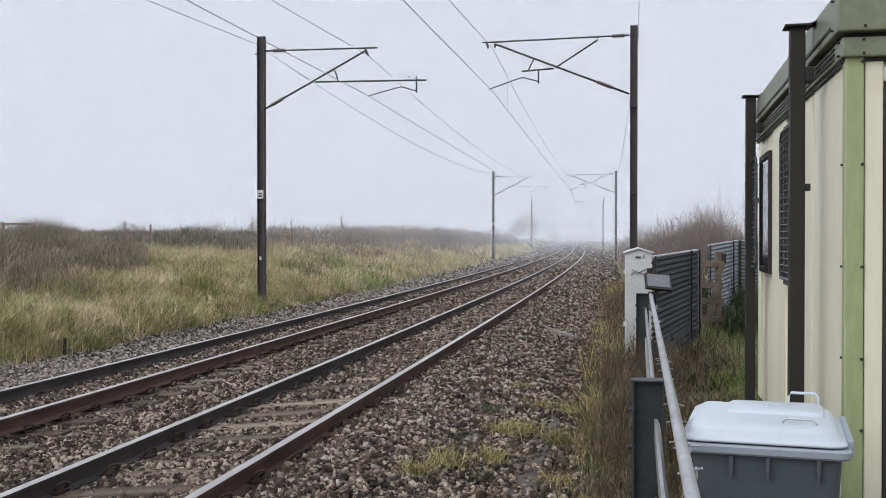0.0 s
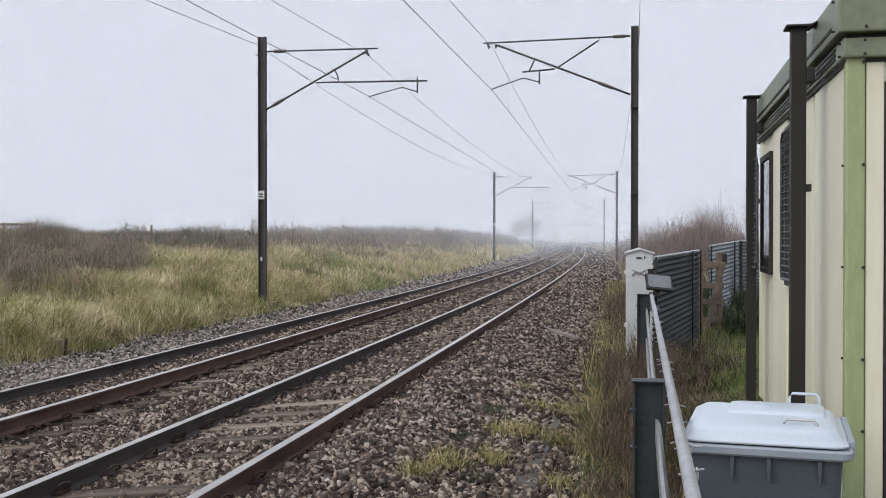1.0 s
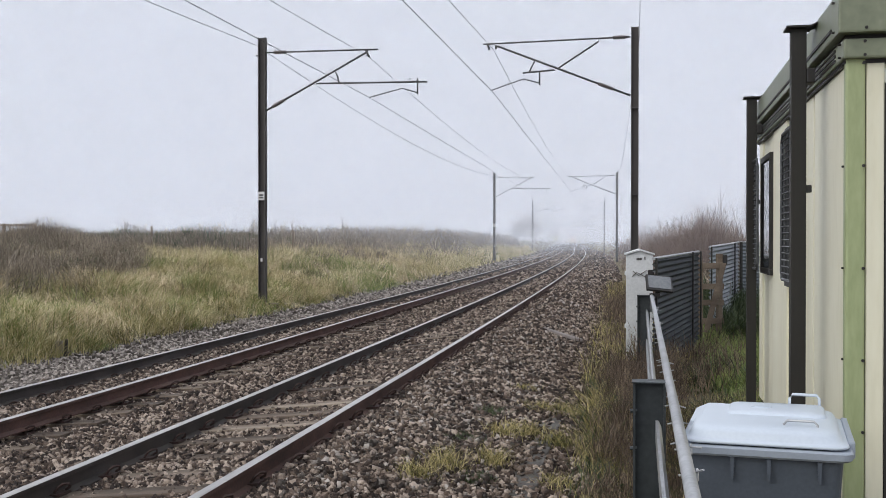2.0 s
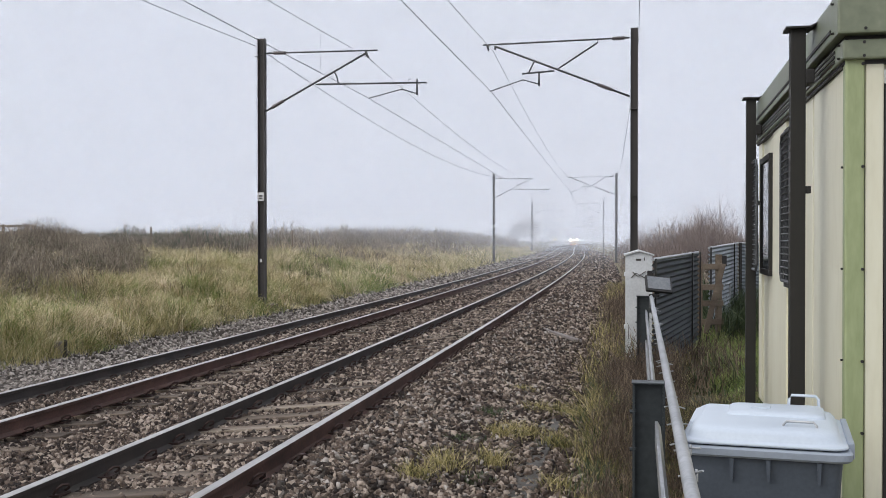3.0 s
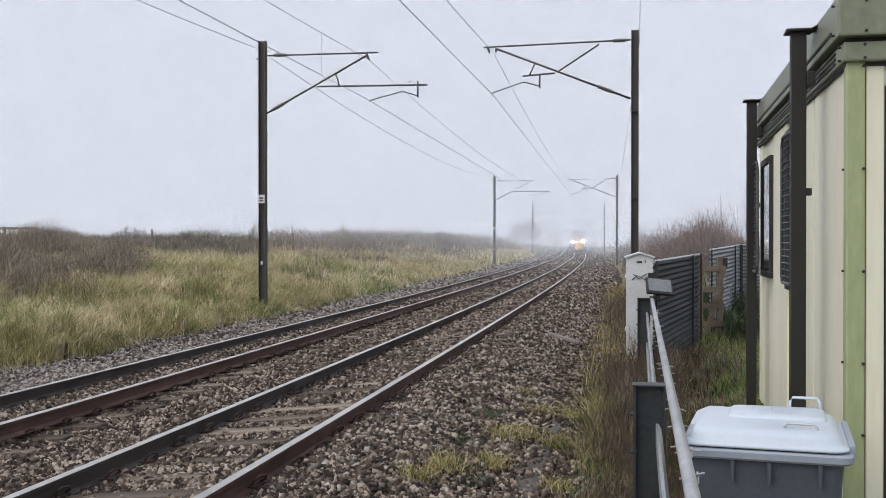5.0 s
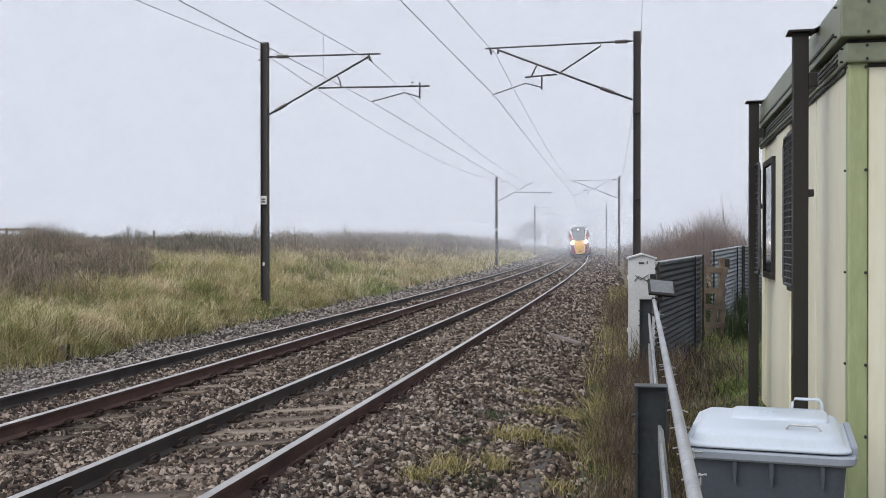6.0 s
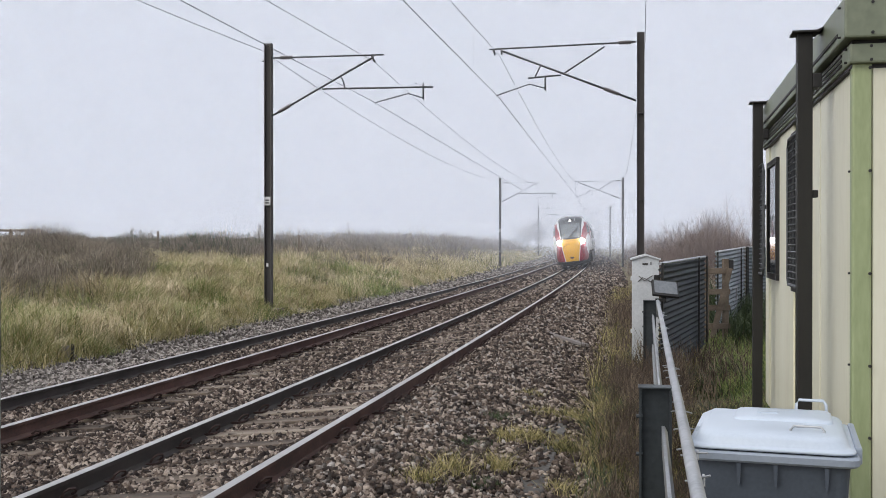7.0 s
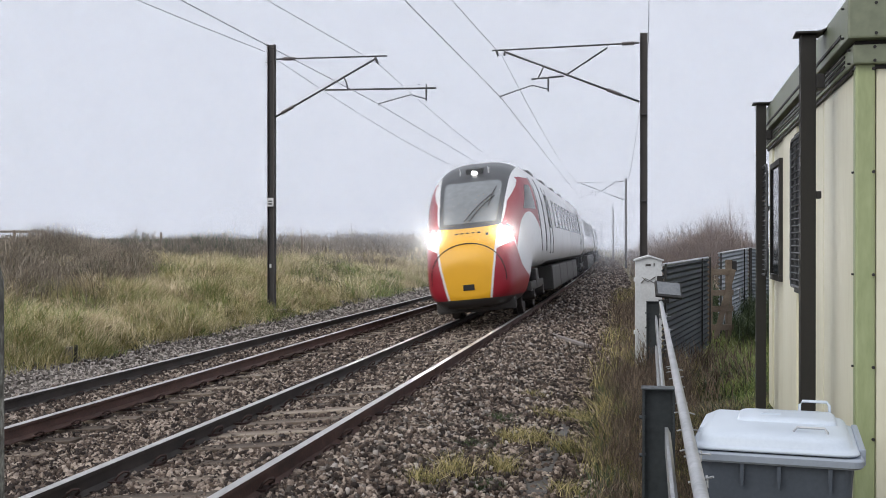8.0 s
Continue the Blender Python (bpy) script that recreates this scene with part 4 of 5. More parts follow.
def clumped(u0, u1, y0, y1, clumps, per, spread):
    cu, cy = rng.uniform(u0, u1, clumps), rng.uniform(y0, y1, clumps)
    u = np.repeat(cu, per) + rng.normal(0, spread, clumps * per)
    y = np.repeat(cy, per) + rng.normal(0, spread, clumps * per)
    return u, y


def rooted(u, y):
    x, yy = place(u, y)
    return np.stack([x, yy, ground_z(u, y) - 0.02], -1)


def seen(u, y):
    x, yy = place(u, y)
    return (x > -0.47 * yy - 1.0) & (yy > 4)


def lawn(u0, u1, y0, y1, clumps, per, spread, h, w, lean, material, label, **k):
    u, y = clumped(u0, u1, y0, y1, clumps, per, spread)
    # each tussock is of one height and lies over to one side
    az = np.repeat(rng.uniform(0, math.tau, clumps), per) + rng.normal(0, 0.75, clumps * per)
    tall = np.repeat(rng.uniform(0.3, 1.5, clumps), per)
    ok = seen(u, y) & (u > u0 - 0.15) & (u < u1 + 0.3)
    u, y, az, tall = u[ok], y[ok], az[ok], tall[ok]
    patch = 0.75 + 0.4 * np.sin(u * 1.3 + y * 0.45) * np.sin(y * 0.8 - u * 0.5)
    return blades(rooted(u, y), h * tall * rng.uniform(0.6, 1.2, len(u)) * np.clip(patch, 0.4, 1.2), w, lean, material, label, az=az, **k)


STRAW = "rough straw-yellow and green grass on the bank"
lawn(-10.5, -6.25, 13, 36, 3000, 30, 0.13, 0.40, 0.010, 1.5, M_STRAW, STRAW)
lawn(-16.0, -9.5, 16, 42, 2500, 24, 0.16, 0.46, 0.012, 1.5, M_STRAW, STRAW)
lawn(-16.0, -6.4, 36, 75, 2600, 17, 0.24, 0.50, 0.020, 1.3, M_STRAW, STRAW)
lawn(-16.0, -6.5, 75, 160, 1800, 10, 0.5, 0.6, 0.05, 0.8, M_STRAW, STRAW)
lawn(-12.5, -6.3, 14, 50, 640, 90, 0.26, 0.42, 0.011, 1.3, M_LUSH, "patches of greener grass on the bank")
lawn(-14.0, -6.4, 14, 60, 520, 70, 0.16, 0.52, 0.011, 1.3, M_PALE, "bleached straw tussocks on the bank")
lawn(-14.0, -7.2, 16, 70, 240, 60, 0.26, 0.46, 0.012, 1.2, M_STALK, "brown dead stalks in the grass of the bank")
lawn(-7.2, -6.2, 13, 34, 260, 60, 0.10, 0.34, 0.009, 1.3, M_VERGE, "darker grass along the ballast's edge")


def weeds(u0, u1, y0, y1, n, h, w, material, label, twigs=5, name="scrub", bunch=0.5, lean=0.25, rise=None, leaves=0, edge=None, fall=None, leaf=0.014):
    """Upright dead stems with short side twigs."""
    cl = max(1, n // 12)
    u, y = clumped(u0, u1, y0, y1, cl, 12, bunch)
    ok = seen(u, y)
    if edge:
        ok &= y < edge[0] - edge[1] * u + rng.normal(0, 0.9, len(u))
    u, y = u[ok], y[ok]
    r = rooted(u, y)
    hump = 0.72 + 0.4 * np.sin(u * 0.55 + y * 0.21 + 0.6) * np.sin(y * 0.37 - u * 0.3) + 0.12 * np.sin(y * 1.1 + u)
    hh = h * rng.uniform(0.45, 1.1, len(u)) * np.clip(hump, 0.4, 1.25)
    if rise:
        hh *= 0.3 + 0.7 * smoothstep(rise[0], rise[1], u)
    if fall:
        hh *= 1 - 0.55 * smoothstep(fall[0], fall[1], u)
    blades(r, hh, w, lean, material, label, "scrub", 0.2, name)
    if leaves:
        lr = np.repeat(r, leaves, 0)
        lh = np.repeat(hh, leaves)
        lr[:, 2] += lh * rng.uniform(0.2, 1.0, len(lh))
        lr[:, :2] += rng.normal(0, 0.11, (len(lh), 2))
        blades(lr, rng.uniform(2.2, 6.0, len(lh)) * leaf, leaf, 1.0, material, label, "scrub", 0.4, name)
    rr = np.repeat(r, twigs, 0)
    hr = np.repeat(hh, twigs)
    rr[:, 2] += hr * rng.uniform(0.25, 0.85, len(hr))
    rr[:, :2] += rng.normal(0, 0.04, (len(hr), 2))
    blades(rr, hr * rng.uniform(0.15, 0.38, len(hr)), w * 0.9, 1.1, material, label, "scrub", 0.3, name)


SCRUB = "dense brown scrub of dead weed stems on the bank"
weeds(-17.5, -9.5, 18, 34, 11000, 1.05, 0.008, M_SCRUB, SCRUB, 10, lean=0.7, leaves=10, edge=(4.8, 2.2))
weeds(-16.0, -9.6, 19, 34, 700, 1.0, 0.008, M_IVY, "dark green weeds among the scrub on the bank", 9, lean=0.7, leaves=9, edge=(4.8, 2.2))
weeds(-18.5, -14.0, 32, 44, 3600, 0.9, 0.012, M_SCRUB, SCRUB, 8, lean=0.7, leaves=7, edge=(4.8, 2.2), leaf=0.018)
weeds(-27.0, -14.0, 36, 58, 9500, 0.95, 0.018, M_SCRUB, SCRUB, 8, lean=0.6, leaves=8, leaf=0.022)
weeds(-27.0, -14.5, 38, 58, 2600, 1.0, 0.02, M_IVY, "dark green weeds among the scrub on the bank", 7, lean=0.6, leaves=7, leaf=0.024)
weeds(-27.0, -14.0, 60, 90, 4200, 1.25, 0.028, M_SCRUB, SCRUB, 7, lean=0.6, leaves=6, leaf=0.035)
weeds(-30.0, -10.5, 85, 180, 6200, 1.9, 0.045, M_SCRUB, SCRUB, 7, lean=0.6, leaves=5, leaf=0.06)
weeds(-15.0, -8.0, 34, 120, 1700, 0.55, 0.022, M_PALE, "pale dead stems among the grass of the bank", 6, lean=0.7)
weeds(-15.5, -9.0, 46, 150, 4200, 1.0, 0.028, M_SCRUB, SCRUB, 7, lean=0.7, leaves=5, leaf=0.03)
weeds(-24.0, -12.0, 24, 46, 260, 1.5, 0.010, M_SCRUB, "tall thin seed heads above the scrub", 7, lean=0.5)

# reddish thicket behind the fence
TWIG = "thicket of bare reddish-brown twigs behind the fence"
weeds(4.7, 16.0, 40, 58, 11000, 2.85, 0.011, M_REDTWIG, TWIG, 14, "thicket", 0.7, 0.7, (2.5, 6.5), 3, None, (6.4, 9.2))
weeds(4.8, 18.0, 58, 150, 5600, 3.4, 0.03, M_REDTWIG, TWIG, 10, "thicket", 1.0, 0.6, (3.5, 8), 3, None, (8, 13), 0.03)
weeds(4.4, 7.5, 30, 70, 2200, 0.95, 0.018, M_SCRUB, "low brown scrub beside the line", 6, lean=0.6)
weeds(8.0, 14.5, 30, 42, 2600, 1.35, 0.010, M_REDTWIG, TWIG, 11, "thicket", 0.7, 0.6, None, 3)

weeds(6.0, 8.6, 44, 54, 150, 3.3, 0.012, M_REDTWIG, TWIG, 16, "thicket", 0.5, 0.6)

# verge between the ballast and the barrier
VERGE = "tangled yellow-green grass along the barrier"
lawn(3.0, 3.95, 5.5, 14, 640, 26, 0.07, 0.34, 0.007, 1.3, M_VERGE, VERGE)
lawn(2.8, 4.2, 14, 45, 700, 14, 0.14, 0.34, 0.013, 0.9, M_VERGE, VERGE)
lawn(3.0, 3.9, 6.0, 16, 130, 60, 0.09, 0.34, 0.011, 1.1, M_IVY, "dark green weeds along the barrier")
weeds(3.15, 3.9, 5.6, 14, 2600, 0.66, 0.0045, M_STALK, "dead brown weed stalks along the barrier", 11, "weeds", 0.10, 0.7)
weeds(2.9, 4.6, 13, 40, 1700, 0.70, 0.010, M_STALK, "dead brown weed stalks along the barrier", 7, "weeds", 0.2, 0.6)
TUFT, CUSHION = "tuft of yellow-green grass growing through the ballast", "dark green cushion of weeds on the ballast"
TUFTS = [(1.94, 9.5, 0.10, 0.10, M_IVY, CUSHION), (2.0, 10.9, 0.08, 0.13, M_IVY, CUSHION), (2.23, 9.95, 0.10, 0.20, M_VERGE, TUFT), (2.40, 10.2, 0.10, 0.20, M_VERGE, TUFT),
         (2.75, 9.9, 0.11, 0.24, M_VERGE, TUFT), (1.98, 8.4, 0.11, 0.24, M_VERGE, TUFT), (2.31, 8.75, 0.08, 0.24, M_VERGE, TUFT), (2.16, 12.8, 0.10, 0.12, M_VERGE, TUFT),
         (2.42, 11.6, 0.12, 0.16, M_VERGE, TUFT), (2.72, 11.6, 0.12, 0.20, M_VERGE, TUFT), (2.84, 8.4, 0.09, 0.18, M_VERGE, TUFT), (1.85, 8.0, 0.09, 0.18, M_VERGE, TUFT), (2.25, 8.2, 0.08, 0.10, M_IVY, CUSHION)]
# tufts and cushions on the ballast: where, how far they spread, how tall
for u, y, spread, h, mat, label in TUFTS:
    spread *= 0.75
    n = int(4200 * spread)
    uu, yy = rng.normal(u, spread, n), rng.normal(y, spread * 1.3, n)
    blades(rooted(uu, yy), h * rng.uniform(0.35, 0.95, n), 0.011 if mat is M_IVY else 0.0055, 1.3, mat, label)
# behind the barrier
lawn(4.6, 8.0, 12, 24, 2900, 18, 0.14, 0.26, 0.012, 0.9, M_LUSH, "long green grass behind the barrier")
lawn(4.1, 6.2, 6, 12.5, 900, 16, 0.12, 0.28, 0.008, 1.1, M_VERGE, "faded grass behind the barrier")
lawn(4.1, 5.4, 7, 15, 90, 60, 0.12, 0.34, 0.016, 1.0, M_IVY, "dark bramble leaves behind the barrier", name="bramble", category="bramble")
weeds(4.1, 5.0, 7, 12, 650, 0.48, 0.0045, M_STALK, "dead stalks behind the barrier", 10, "weeds", 0.15, 0.8)
lawn(4.5, 6.8, 11.0, 18, 1900, 24, 0.12, 0.30, 0.009, 1.1, M_LUSH, "long green grass behind the barrier")
lawn(5.0, 7.8, 18.5, 26, 480, 40, 0.16, 0.8, 0.022, 1.2, M_IVY, "dark green bramble bank below the fence", name="bramble", category="bramble")
lawn(8, 60, 24, 60, 2600, 14, 0.3, 0.4, 0.03, 0.9, M_STRAW, "rough field grass")


def bare_tree(x, y, h, spread, seed):
    r = random.Random(seed)
    t = thing("bare_tree", pose(x, y, 0.8), "bare winter tree fading into fog", "tree", "trees in the fog")
    bm = bmesh.new()
    tube(bm, [(0, 0, 0), (0.1, 0, h * 0.3), (0.0, 0.1, h * 0.55)], [0.28, 0.2, 0.1], 8)
    part("trunk", bm, M_SCRUB, t)
    bm = bmesh.new()
    for k in range(170):
        a, e = r.uniform(0, math.tau), r.uniform(0.1, 1.4)
        z0 = h * r.uniform(0.2, 0.55)
        d = Vector((math.cos(a) * math.cos(e) * spread, math.sin(a) * math.cos(e) * spread, math.sin(e) * h * 0.5)) * r.uniform(0.5, 1.0)
        p0 = Vector((0, 0, z0))
        p1 = p0 + d * 0.5 + Vector((0, 0, 0.3))
        p2 = p0 + d
        tube(bm, [p0, p1, p2], [0.08, 0.05, 0.02], 4)
        for j in range(6):
            q = p1.lerp(p2, r.random())
            tube(bm, [q, q + Vector((r.uniform(-1, 1), r.uniform(-1, 1), r.uniform(0, 1.1)))], [0.035, 0.015], 3)
    part("crown", bm, M_SCRUB, t, "crown of bare branches and twigs")


for x, y, h, sp, sd in ((24.8, 330, 8.2, 3.4, 1), (27.9, 338, 9.8, 3.6, 2), (22.7, 322, 5.7, 2.8, 3), (30.4, 345, 8.0, 3.3, 4)):
    bare_tree(x, y, h, sp, sd)


# ------------------------------------------------ train
M_TWHITE = surface("white_train_paint", [(0.3, (0.70, 0.705, 0.71)), (0.7, (0.80, 0.80, 0.81))], 0.6, 20, 0.22, bump=0, coat=0.5)
M_TDARK = surface("dark_grey_train_paint", [(0.3, (0.032, 0.034, 0.036)), (0.7, (0.05, 0.052, 0.055))], 0.6, 20, 0.42, bump=0)
M_TSKIRT = surface("grimy_grey_skirt", [(0.3, (0.03, 0.028, 0.027)), (0.7, (0.075, 0.07, 0.066))], 1.5, 30, 0.6, bump=0.1, depth=0.004)
M_TGREY = surface("grey_underframe_panel", [(0.3, (0.032, 0.030, 0.028)), (0.7, (0.07, 0.066, 0.062))], 1.5, 30, 0.55, bump=0.1, depth=0.004)
# base colour lifted to carry the sky's reflection in the windscreen
M_TGLASS = surface("tinted_train_glass", [(0.3, (0.14, 0.152, 0.157)), (0.7, (0.19, 0.205, 0.21))], 0.5, 8, 0.06, bump=0, rough_span=0.02, coat=1.0)
M_TSIDEGLASS = surface("dark_side_glass", [(0.3, (0.015, 0.016, 0.018)), (0.7, (0.03, 0.031, 0.034))], 0.5, 8, 0.16, bump=0, rough_span=0.02)
M_LAMP = glowing("headlight_glow", (1.0, 0.985, 0.96), 220)
M_LAMP_TOP = glowing("top_light_glow", (1.0, 0.98, 0.94), 9)
# faint see-through stuff for the shells that imitate the headlights' glare
M_HALO, mn, ml, mb = nodes_of("thin_mist")
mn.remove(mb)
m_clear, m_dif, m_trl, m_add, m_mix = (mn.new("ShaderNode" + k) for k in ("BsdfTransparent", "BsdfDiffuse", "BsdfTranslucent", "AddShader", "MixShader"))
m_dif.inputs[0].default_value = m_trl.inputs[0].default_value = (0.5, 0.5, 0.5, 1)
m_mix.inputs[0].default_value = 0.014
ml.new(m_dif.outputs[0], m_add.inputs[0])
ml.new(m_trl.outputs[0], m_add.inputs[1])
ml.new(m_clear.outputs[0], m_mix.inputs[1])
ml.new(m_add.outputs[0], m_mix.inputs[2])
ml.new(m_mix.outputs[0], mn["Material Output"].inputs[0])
M_SEAM = surface("black_rubber_seam", [(0.3, (0.01, 0.01, 0.01)), (0.7, (0.02, 0.02, 0.02))], 4, 40, 0.7, bump=0)

CAR = 26.0
NOSE_Y = [0.0, 0.05, 0.12, 0.25, 0.45, 0.8, 1.2, 1.6, 2.0, 2.4, 3.0, 3.8, 5.0, 26.0]
NOSE_W = [0.46, 0.68, 0.78, 0.865, 0.925, 0.99, 1.05, 1.10, 1.15, 1.195, 1.26, 1.32, 1.35, 1.35]
NOSE_T = [1.20, 1.44, 1.58, 1.74, 1.88, 2.06, 2.42, 2.76, 3.06, 3.30, 3.54, 3.67, 3.69, 3.69]
NOSE_B = [0.62, 0.47, 0.40, 0.345, 0.315, 0.30, 0.30, 0.32, 0.58, 0.92, 1.0, 1.0, 1.0, 1.0]
NOSE_S = np.sqrt(np.array(NOSE_Y))


def rounded_profile(values):
    """A smooth curve without overshoot through the values, over the root of the distance behind the nose."""
    v = np.array(values)
    h, d = np.diff(NOSE_S), np.diff(v) / np.diff(NOSE_S)
    m = np.zeros(len(v))
    for k in range(1, len(v) - 1):
        if d[k - 1] * d[k] > 0:
            w1, w2 = 2 * h[k] + h[k - 1], h[k] + 2 * h[k - 1]
            m[k] = (w1 + w2) / (w1 / d[k - 1] + w2 / d[k])
    m[0] = d[0]

    def at(y):
        x = math.sqrt(max(0.0, min(y, 26.0)))
        k = max(0, min(len(v) - 2, int(np.searchsorted(NOSE_S, x)) - 1))
        t = (x - NOSE_S[k]) / h[k]
        return float((1 + 2 * t) * (1 - t) ** 2 * v[k] + t * (1 - t) ** 2 * h[k] * m[k] + t * t * (3 - 2 * t) * v[k + 1] + t * t * (t - 1) * h[k] * m[k + 1])

    return at


NOSE_AT = [rounded_profile(k) for k in (NOSE_W, NOSE_T, NOSE_B)]


def hull_point(y, a):
    """A point of the car's skin at y behind the nose and angle a round the section, 0 at the bottom."""
    w, t, b = (f(y) for f in NOSE_AT)
    mid = b + (t - b) * 0.42
    c, s = math.sin(a), -math.cos(a)
    n = 3.1 if s > 0 else float(np.interp(y, [0.0, 0.8, 2.2], [2.6, 3.2, 5.0]))
    r = (abs(c) ** n + abs(s) ** n) ** (-1 / n)
    x = w * r * c
    z = mid + ((t - mid) if s > 0 else (mid - b)) * r * s
    # the sides lean in towards the roof
    return Vector((x * (1 - 0.07 * max(0, (z - 2.0) / 1.6)), y, z))


SECTIONS = {}


def section(y):
    """Height and half width of the skin from the bottom to the top, at y behind the nose."""
    key = round(y, 3)
    if key not in SECTIONS:
        SECTIONS[key] = np.array([tuple(hull_point(y, a))[::2] for a in np.linspace(0.02, math.pi - 0.001, 160)])
    return SECTIONS[key]


def livery(x, y, z):
    """How far inside each field of paint a point of the skin lies: upper red, lower red, white border, yellow, dark hood, skirt."""
    ax = np.abs(x)
    half = np.interp(z, [0.5, 0.9, 1.3, 1.7, 2.1], [0.42, 0.49, 0.56, 0.605, 0.66])
    front = np.minimum((1.75 - y) * 0.5, 2.07 - z)
    yellow = np.minimum(half - ax, front)
    border = np.minimum(half + 0.042 - ax, front)
    hood = np.minimum(np.minimum(np.interp(z, [2.0, 2.6, 3.2, 3.45, 3.7], [0.68, 0.73, 0.80, 0.86, 0.92]) - ax, z - 2.03 - 0.03 * (ax / 0.7) ** 2), (3.5 - y) * 0.5)
    low = np.minimum((np.interp(z, [0.5, 0.85, 1.0, 1.15, 1.4, 1.66], [2.0, 1.85, 1.45, 1.12, 0.92, 0.88]) - y) * 0.6, 1.50 + 0.18 * np.clip((ax - 0.55) / 0.35, 0, 1) - z)
    over = z - (2.33 - 0.5 * ((y - 2.45) / 1.2) ** 2)
    up = np.minimum.reduce([(y - np.interp(z, [2.05, 2.6, 3.1], [0.92, 1.65, 2.6])) * 0.5, (3.55 - y) * 0.5, over, 3.17 - z, ax - 0.6])
    skirt = np.minimum(0.53 - z, (3.0 - y) * 0.5)
    return {"red_up": up, "red_low": low, "border": border, "yellow": yellow, "hood": hood, "skirt": skirt}


def livery_material():
    """Glossy paint; the fields meet along sharp edges."""
    m, n, l, b = nodes_of("train_livery_paint")
    tc, grime = n.new("ShaderNodeTexCoord"), n.new("ShaderNodeTexNoise")
    grime.inputs["Scale"].default_value, grime.inputs["Detail"].default_value = 1.4, 6
    l.new(tc.outputs["Object"], grime.inputs["Vector"])
    base = n.new("ShaderNodeRGB")
    base.outputs[0].default_value = (0.74, 0.745, 0.75, 1)
    colour = base.outputs[0]
    for field, c in (("red_up", (0.31, 0.014, 0.028)), ("red_low", (0.31, 0.014, 0.028)), ("border", (0.74, 0.745, 0.75)), ("yellow", (0.83, 0.43, 0.02)), ("hood", (0.040, 0.042, 0.045)), ("skirt", (0.05, 0.047, 0.045))):
        at, edge, mix = n.new("ShaderNodeAttribute"), n.new("ShaderNodeMapRange"), n.new("ShaderNodeMix")
        at.attribute_name = field
        edge.inputs[1].default_value, edge.inputs[2].default_value = -0.003, 0.003
        mix.data_type = "RGBA"
        l.new(at.outputs["Fac"], edge.inputs[0])
        l.new(edge.outputs[0], mix.inputs[0])
        l.new(colour, mix.inputs[6])
        mix.inputs[7].default_value = (*c, 1)
        colour = mix.outputs[2]
    dirt, wear = n.new("ShaderNodeMix"), n.new("ShaderNodeMapRange")
    dirt.data_type, dirt.blend_type = "RGBA", "MULTIPLY"
    wear.inputs[1].default_value, wear.inputs[2].default_value, wear.inputs[4].default_value = 0.45, 0.8, 0.5
    l.new(grime.outputs["Fac"], wear.inputs[0])
    l.new(wear.outputs[0], dirt.inputs[0])
    l.new(colour, dirt.inputs[6])
    dirt.inputs[7].default_value = (0.72, 0.70, 0.67, 1)
    l.new(dirt.outputs[2], b.inputs["Base Color"])
    b.inputs["Roughness"].default_value, b.inputs["Coat Weight"].default_value = 0.36, 0.15
    return m


M_LIVERY = livery_material()


def car_shell(nose):
    ys = np.concatenate([np.linspace(0, math.sqrt(5.0), 190) ** 2, np.arange(5.5, CAR - 0.4, 1.5), [CAR - 0.35]]) if nose else np.concatenate([[0.3], np.arange(1.0, CAR - 0.4, 2.0), [CAR - 0.3]])
    n = 260 if nose else 48
    V = [tuple(hull_point(y if nose else 10.0, k * math.tau / n) + Vector((0, 0 if nose else y - 10.0, 0))) for y in ys for k in range(n)]
    F = [(i * n + k, i * n + (k + 1) % n, (i + 1) * n + (k + 1) % n, (i + 1) * n + k) for i in range(len(ys) - 1) for k in range(n)]
    if nose:
        # the tip closes over its middle
        V.append((0.0, -0.012, 0.88))
        F += [((k + 1) % n, k, len(V) - 1) for k in range(n)]
    else:
        F.append(tuple(range(n))[::-1])
    F.append(tuple((len(ys) - 1) * n + k for k in range(n)))
    ob = from_arrays("body", V, F, M_LIVERY if nose else M_TWHITE, None, True)
    if nose:
        for field, d in livery(*np.array(V).T).items():
            ob.data.attributes.new(field, "FLOAT", "POINT").data.foreach_set("value", np.clip(d, -1, 1).astype(np.float32))
    return ob


def side_strip(parent, name, y0, y1, z0, z1, material, s, label="", off=0.012, slant=0.0):
    """A pane or panel that follows the car's side."""
    V, F = [], []
    zs = np.linspace(z0, z1, 8)
    ys = [y0, (y0 + y1) / 2, y1]
    for o in (off, -0.02):
        for y in ys:
            for z in zs:
                yz = y + slant * (z - z0) * (y1 - y) / (y1 - y0)
                sec = section(yz)
                V.append((s * (float(np.interp(z, sec[:, 1], sec[:, 0])) + o), yz, z))
    nz = len(zs)
    h = len(ys) * nz
    for i in range(len(ys) - 1):
        for j in range(nz - 1):
            a = i * nz + j
            F.append((a, a + 1, a + nz + 1, a + nz))
            F.append((h + a, h + a + nz, h + a + nz + 1, h + a + 1))
    for i in range(len(ys) - 1):
        for j in (0, nz - 1):
            a = i * nz + j
            F.append((a, a + nz, h + a + nz, h + a))
    for j in range(nz - 1):
        for i in (0, len(ys) - 1):
            a = i * nz + j
            F.append((a, h + a, h + a + 1, a + 1))
    return tagged(from_arrays(name, V, F, material, parent), label)


